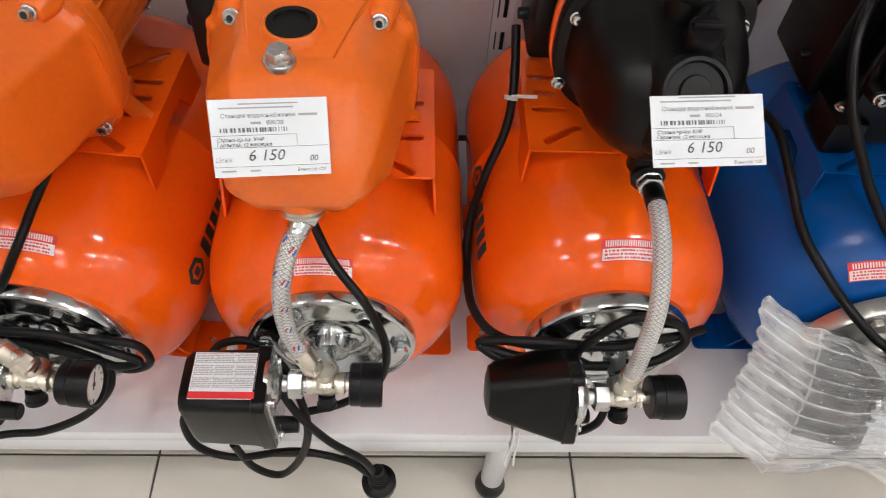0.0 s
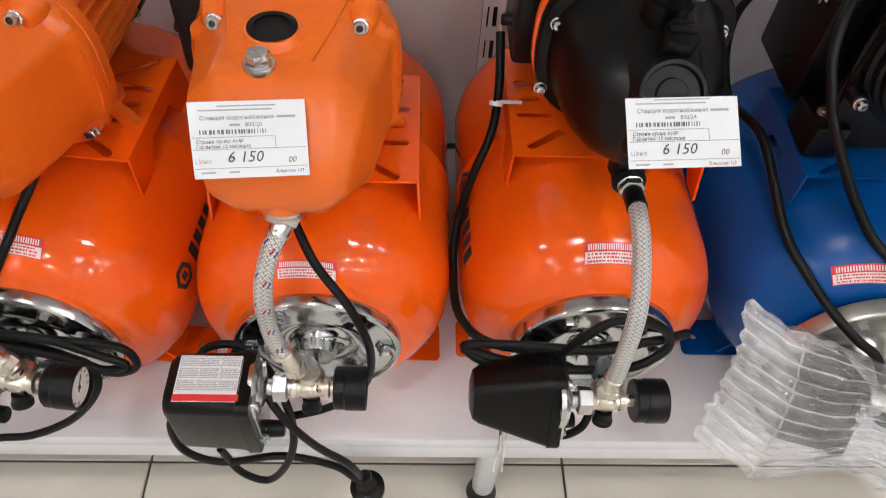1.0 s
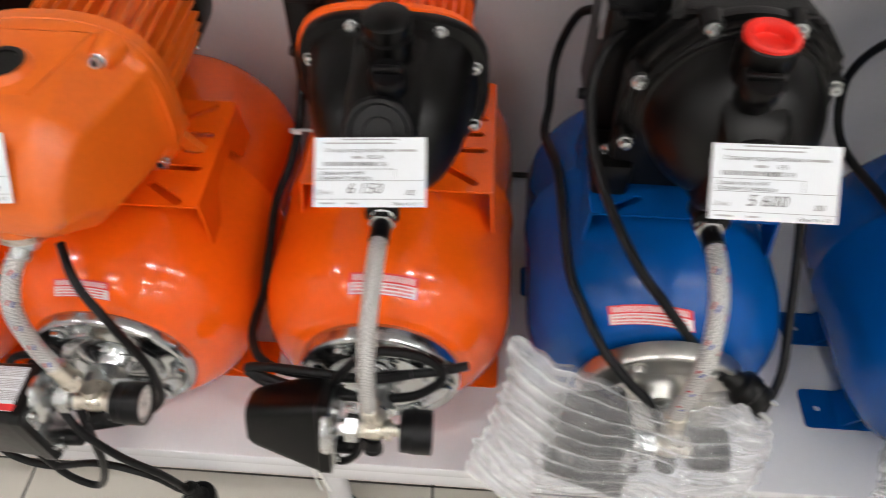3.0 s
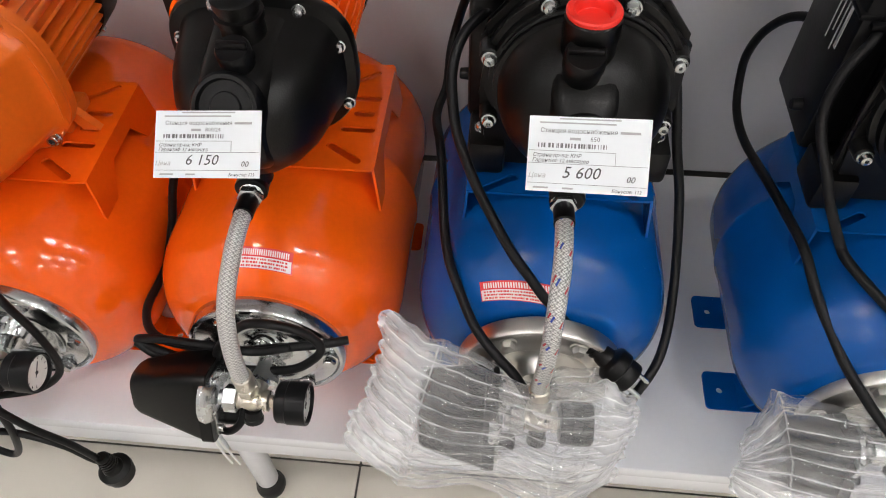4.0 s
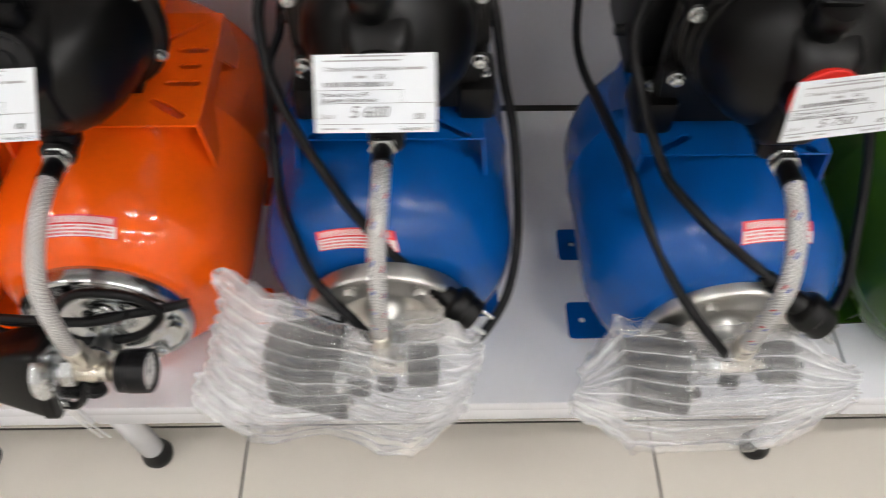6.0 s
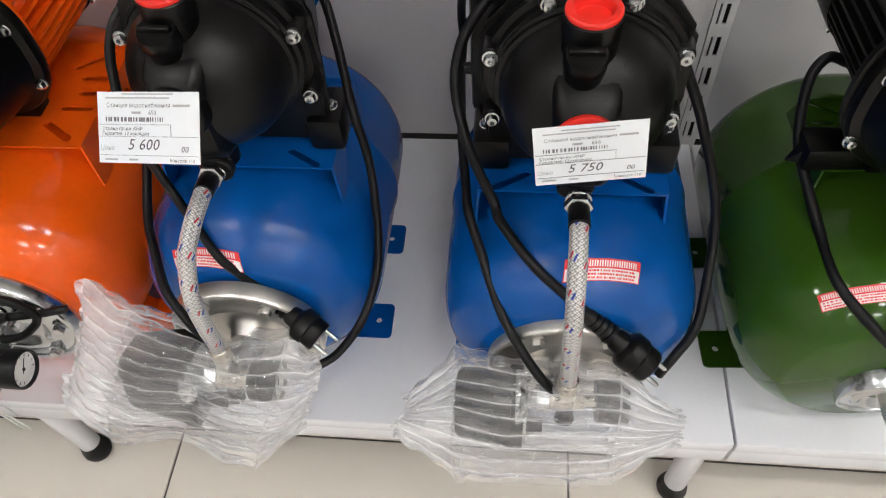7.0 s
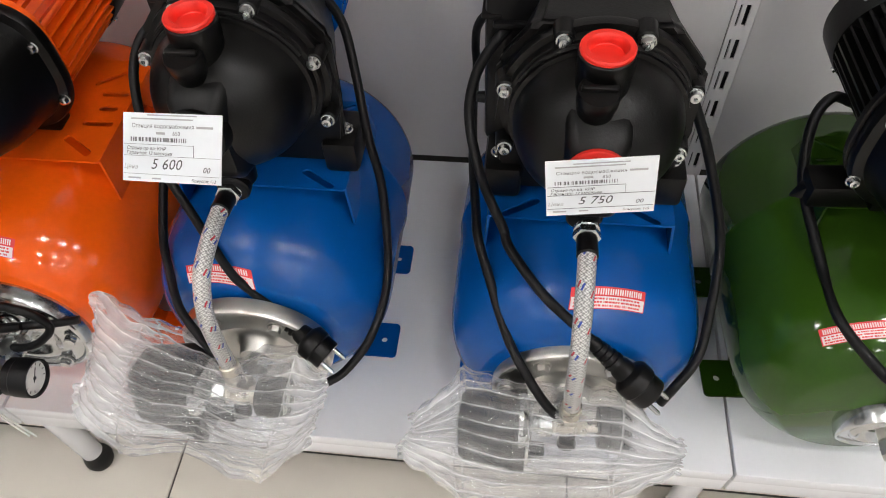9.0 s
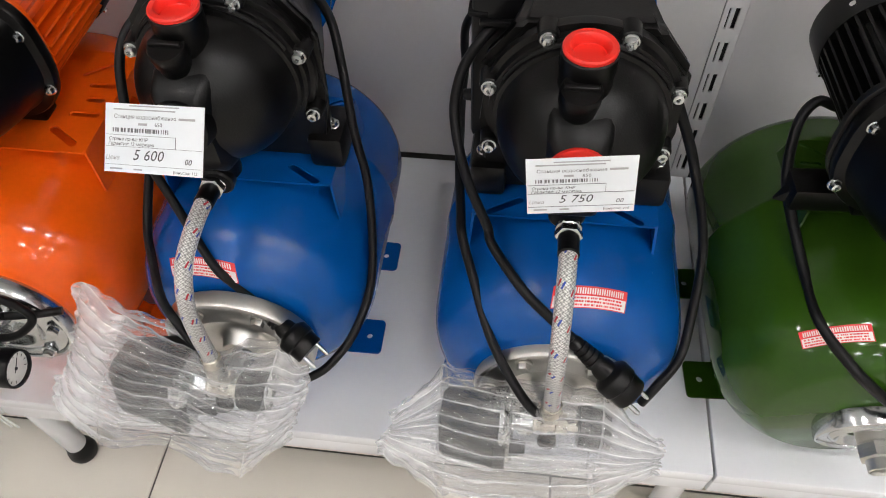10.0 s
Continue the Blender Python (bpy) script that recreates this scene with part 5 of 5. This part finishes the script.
# ---- price cards ----
def price_card(tl, tr, bl, lines, label):
    tl, tr, bl = Vector(tl), Vector(tr), Vector(bl)
    u = (tr - tl).normalized()
    n = u.cross(bl - tl).normalized() * -1
    v = n.cross(u)
    w, h = (tr - tl).length, (bl - tl).length
    c = tl + u * w / 2 - v * h / 2
    m = Matrix((u, v, n)).transposed().to_4x4()
    m.translation = c
    t = thing("price_card", m, label, "price tag", "price cards")
    part("card", box(bmesh.new(), (0, 0, 0), (w, h, 0.0007)), PAPER, t, smooth=0)
    k = w / 0.08
    top = 0.0007

    def bar(bm, x, y, bw, bh):
        box(bm, (x * k, y * k, top), (bw * k, bh * k, 0.0003))
    rnd = random.Random(11)
    for x, y, bw, bh in ((0, 0.0235, 0.040, 0.0009), (-0.008, 0.0208, 0.050, 0.0010), (0.0265, 0.0155, 0.013, 0.0016), (-0.009, 0.0105, 0.007, 0.0017), (-0.030, -0.0225, 0.010, 0.0012), (-0.012, -0.0225, 0.007, 0.0012)):
        bm = bmesh.new()
        bar(bm, x, y, bw, bh)
        part("print_bar", bm, GREY_INK, t, smooth=0)
    bm = bmesh.new()
    x = -0.033
    while x < 0.013:
        bw = rnd.choice((0.0004, 0.0008, 0.0012))
        bar(bm, x, 0.0058, bw, 0.0030)
        x += bw + rnd.choice((0.0005, 0.0009, 0.0014))
    tagged(part("barcode", bm, FADED_INK, t, smooth=0), kind="stuff")
    bm = bmesh.new()
    for y, x0, x1 in ((0.0022, -0.039, 0.018), (-0.0062, -0.039, 0.039), (-0.0195, -0.039, 0.039)):
        bar(bm, (x0 + x1) / 2, y, x1 - x0, 0.00025)
    bar(bm, 0.018, -0.002, 0.00025, 0.0085)
    tagged(part("ruling", bm, FADED_INK, t, smooth=0), kind="stuff")
    for text, x, y, size, slant, ink in lines:
        bm = words(text, size * k, slant)
        bmesh.ops.translate(bm, vec=(x * k, y * k, top + 0.0003), verts=bm.verts)
        part("lettering", bm, ink, t, smooth=0)


def card_text(model, price, bonus):
    return [("Станция водоснабжения", -0.007, 0.0155, 0.0042, 0.0, FADED_INK), ("Страна пр-ва: КНР", -0.0205, -0.0008, 0.0036, 0.25, INK), ("Гарантия: 12 месяцев", -0.0180, -0.0043, 0.0036, 0.25, INK),
            ("Цена", -0.033, -0.0145, 0.0048, 0.25, GREY_INK), (price, -0.004, -0.0122, 0.0110, 0.25, PRICE_INK), ("00", 0.0285, -0.0150, 0.0058, 0.25, INK), ("Бонусов: " + bonus, 0.0265, -0.0228, 0.0032, 0.15, INK), (model, 0.004, 0.0105, 0.0042, 0.0, FADED_INK)]


price_card((-0.084, 0.424, 0.703), (-0.006, 0.431, 0.703), (-0.081, 0.393, 0.661), card_text("800/20", "6 150", "123"), "white printed price card taped to the orange cast pump cover")
price_card((0.219, 0.446, 0.699), (0.300, 0.449, 0.702), (0.225, 0.404, 0.671), card_text("800/24", "6 150", "123"), "white printed price card on the black pump's front port")
price_card((0.497, 0.437, 0.722), (0.579, 0.431, 0.729), (0.497, 0.399, 0.687), card_text("650", "5 600", "112"), "white printed price card on the blue station's pump front")
price_card((0.816, 0.408, 0.722), (0.893, 0.413, 0.729), (0.821, 0.402, 0.671), card_text("850", "5 750", "115"), "white printed price card leaning on a red port cap")


# ---- air cushions round the wrapped fittings ----
WELD = 0.62            # share of a half's length between the seam and the weld across its tubes


def lobe(bm, seam, weld, end, tubes, thick, seed):
    """One quilted half: air tubes side by side from the seam to a weld, then short puffed ends and a ragged rim of film."""
    lines = [[Vector(q) for q in pair] for pair in (seam, weld, end)]
    n = (lines[0][1] - lines[0][0]).cross(lines[1][0] - lines[0][0]).normalized()
    if n.y > 0:
        n = -n
    out = ((lines[2][0] + lines[2][1]) - (lines[1][0] + lines[1][1])).normalized()
    along = (lines[1][1] - lines[1][0]).normalized()
    nu, per = 58, 7
    nv = tubes * per
    N = lambda *q: noise.noise(Vector(q))
    uvl = bm.loops.layers.uv.verify()
    for sgn in (1, -1):
        rows = []
        for i in range(nu + 5):
            u = i / nu
            k = max(0.0, u - 1.0) / (4 / nu)
            uc = min(u, 1.0)
            row = []
            for j in range(nv + 1):
                v = j / nv
                col = min(tubes - 1, j // per)
                vv = v + 0.3 * min(1.0, uc * 4) / tubes * N(v * tubes * 0.9, seed, 2.0) * math.sin(math.pi * v)
                if uc < WELD:
                    f = uc / WELD
                    p = lines[0][0].lerp(lines[0][1], vv).lerp(lines[1][0].lerp(lines[1][1], vv), f)
                    pinch = max(0.0, math.sin(math.pi * min(0.97, 0.06 + 0.94 * f))) ** 0.30
                    puff = 1.0
                else:
                    f = (uc - WELD) / (1 - WELD)
                    p = lines[1][0].lerp(lines[1][1], vv).lerp(lines[2][0].lerp(lines[2][1], vv), f)
                    pinch = max(0.0, math.sin(math.pi * (0.03 + 0.97 * f))) ** 0.9
                    puff = 0.75 + 0.5 * N(col * 3.1, seed, 7.0)
                room = min(1.0, (lines[1][1] - lines[1][0]).lerp(lines[2][1] - lines[2][0], f if uc >= WELD else 0.0).length / (tubes * 0.011))
                wave = room * abs(math.sin(math.pi * tubes * v)) ** 0.85
                swell = max(0.0, math.sin(math.pi * (0.04 + 0.92 * v))) ** 0.55 * (0.62 + 0.38 * math.sin(math.pi * min(1.0, uc * 1.1))) * (1 - uc ** 5) ** 0.6
                crease = min(1.0, u * 5) * N(u * 5, v * tubes * 1.3, seed) * 0.0018 + N(u * 18, v * tubes * 1.0, seed + 3) * 0.0007
                star = math.exp(-((u - WELD) / 0.07) ** 2) * N(v * tubes * 3.0, u * 9, seed + 4) * 0.004
                late = max(0.0, (uc - WELD) / (1 - WELD))
                rumple = (N(u * 9, v * 6, seed + 9) * 0.006 + N(u * 24, v * 15, seed + 5 + sgn) * 0.0022) * late ** 0.7
                wob = Vector((N(u * 2, v * 2.2, seed + 7), N(u * 2, v * 2.2, seed + 17), N(u * 2, v * 2.2, seed + 27))) * 0.006 * min(1.0, u * 5)
                nn = Vector((0.0, -0.65, 0.76)).lerp(n, min(1.0, u * 3)).normalized()
                p = p + out * (late * (0.003 * wave + 0.012 * room * N(v * 5, seed, 4.0)) + k * (0.005 + 0.004 * N(v * 17, seed, 8.0)))
                p = p + along * ((0.006 * min(1.0, u * 5) * N(u * 9, seed, 3.0)) * (1 if v > 0.5 else -1) * abs(2 * v - 1) ** 4)
                row.append(bm.verts.new(p + wob + nn * (rumple + star + sgn * (1 - k) * (thick * swell + (0.0105 if uc < WELD else 0.0075) * puff * wave * pinch + crease) + sgn * 0.0005)))
            rows.append(row)
        for i, (r0, r1) in enumerate(zip(rows, rows[1:])):
            for j in range(nv):
                f = bm.faces.new((r0[j], r0[j + 1], r1[j + 1], r1[j]))
                for lp, (a, b) in zip(f.loops, ((i, j), (i, j + 1), (i + 1, j + 1), (i + 1, j))):
                    lp[uvl].uv = (a / nu, b / per)


def air_cushion(label, lobes):
    t = thing("air_cushion", pose(*lobes[0][0][0]), label, "packaging", "air cushions")
    inv = t.matrix_basis.inverted()
    for k, (seam, weld, end, tubes, thick) in enumerate(lobes):
        bm = bmesh.new()
        lobe(bm, *[[inv @ Vector(q) for q in pair] for pair in (seam, weld, end)], tubes, thick, 3.0 + 5 * k + lobes[0][0][0][0])
        part("cushion_half", bm, FILM, t, smooth=180)


air_cushion("clear quilted air cushion wrapped round the pressure switch and gauge",
            [([(0.523, 0.371, 0.452), (0.478, 0.306, 0.366)], [(0.434, 0.400, 0.468), (0.402, 0.313, 0.350)], [(0.392, 0.416, 0.490), (0.345, 0.325, 0.386)], 11, 0.033),
             ([(0.523, 0.371, 0.452), (0.478, 0.306, 0.366)], [(0.586, 0.385, 0.450), (0.550, 0.296, 0.346)], [(0.612, 0.372, 0.436), (0.604, 0.312, 0.390)], 11, 0.033)])
air_cushion("clear quilted air cushion bunched over the white shelf edge",
            [([(0.838, 0.384, 0.434), (0.834, 0.284, 0.368)], [(0.752, 0.394, 0.432), (0.760, 0.286, 0.368)], [(0.716, 0.342, 0.436), (0.704, 0.302, 0.416)], 9, 0.036),
             ([(0.838, 0.384, 0.434), (0.834, 0.284, 0.368)], [(0.912, 0.382, 0.436), (0.906, 0.286, 0.380)], [(0.960, 0.336, 0.436), (0.958, 0.306, 0.424)], 9, 0.036)])

# ---- floor tiles ----
def tile_mesh():
    bm = box(bmesh.new(), (0, 0, 0), (0.5965, 0.5965, 0.012), 0.0012, seg=1)
    me = bpy.data.meshes.new("tile")
    bm.to_mesh(me)
    bm.free()
    me.materials.append(TILE)
    return me


tile_data = tile_mesh()
for i in range(11):
    for j in range(8):
        ob = new("tile", tile_data)
        ob.parent = floor
        ob.location = (-2.7 + 0.3 + 0.6 * i, 0.751 - 0.6 * j, -0.006 + 0.0004 * math.sin(3 * i + 5 * j))
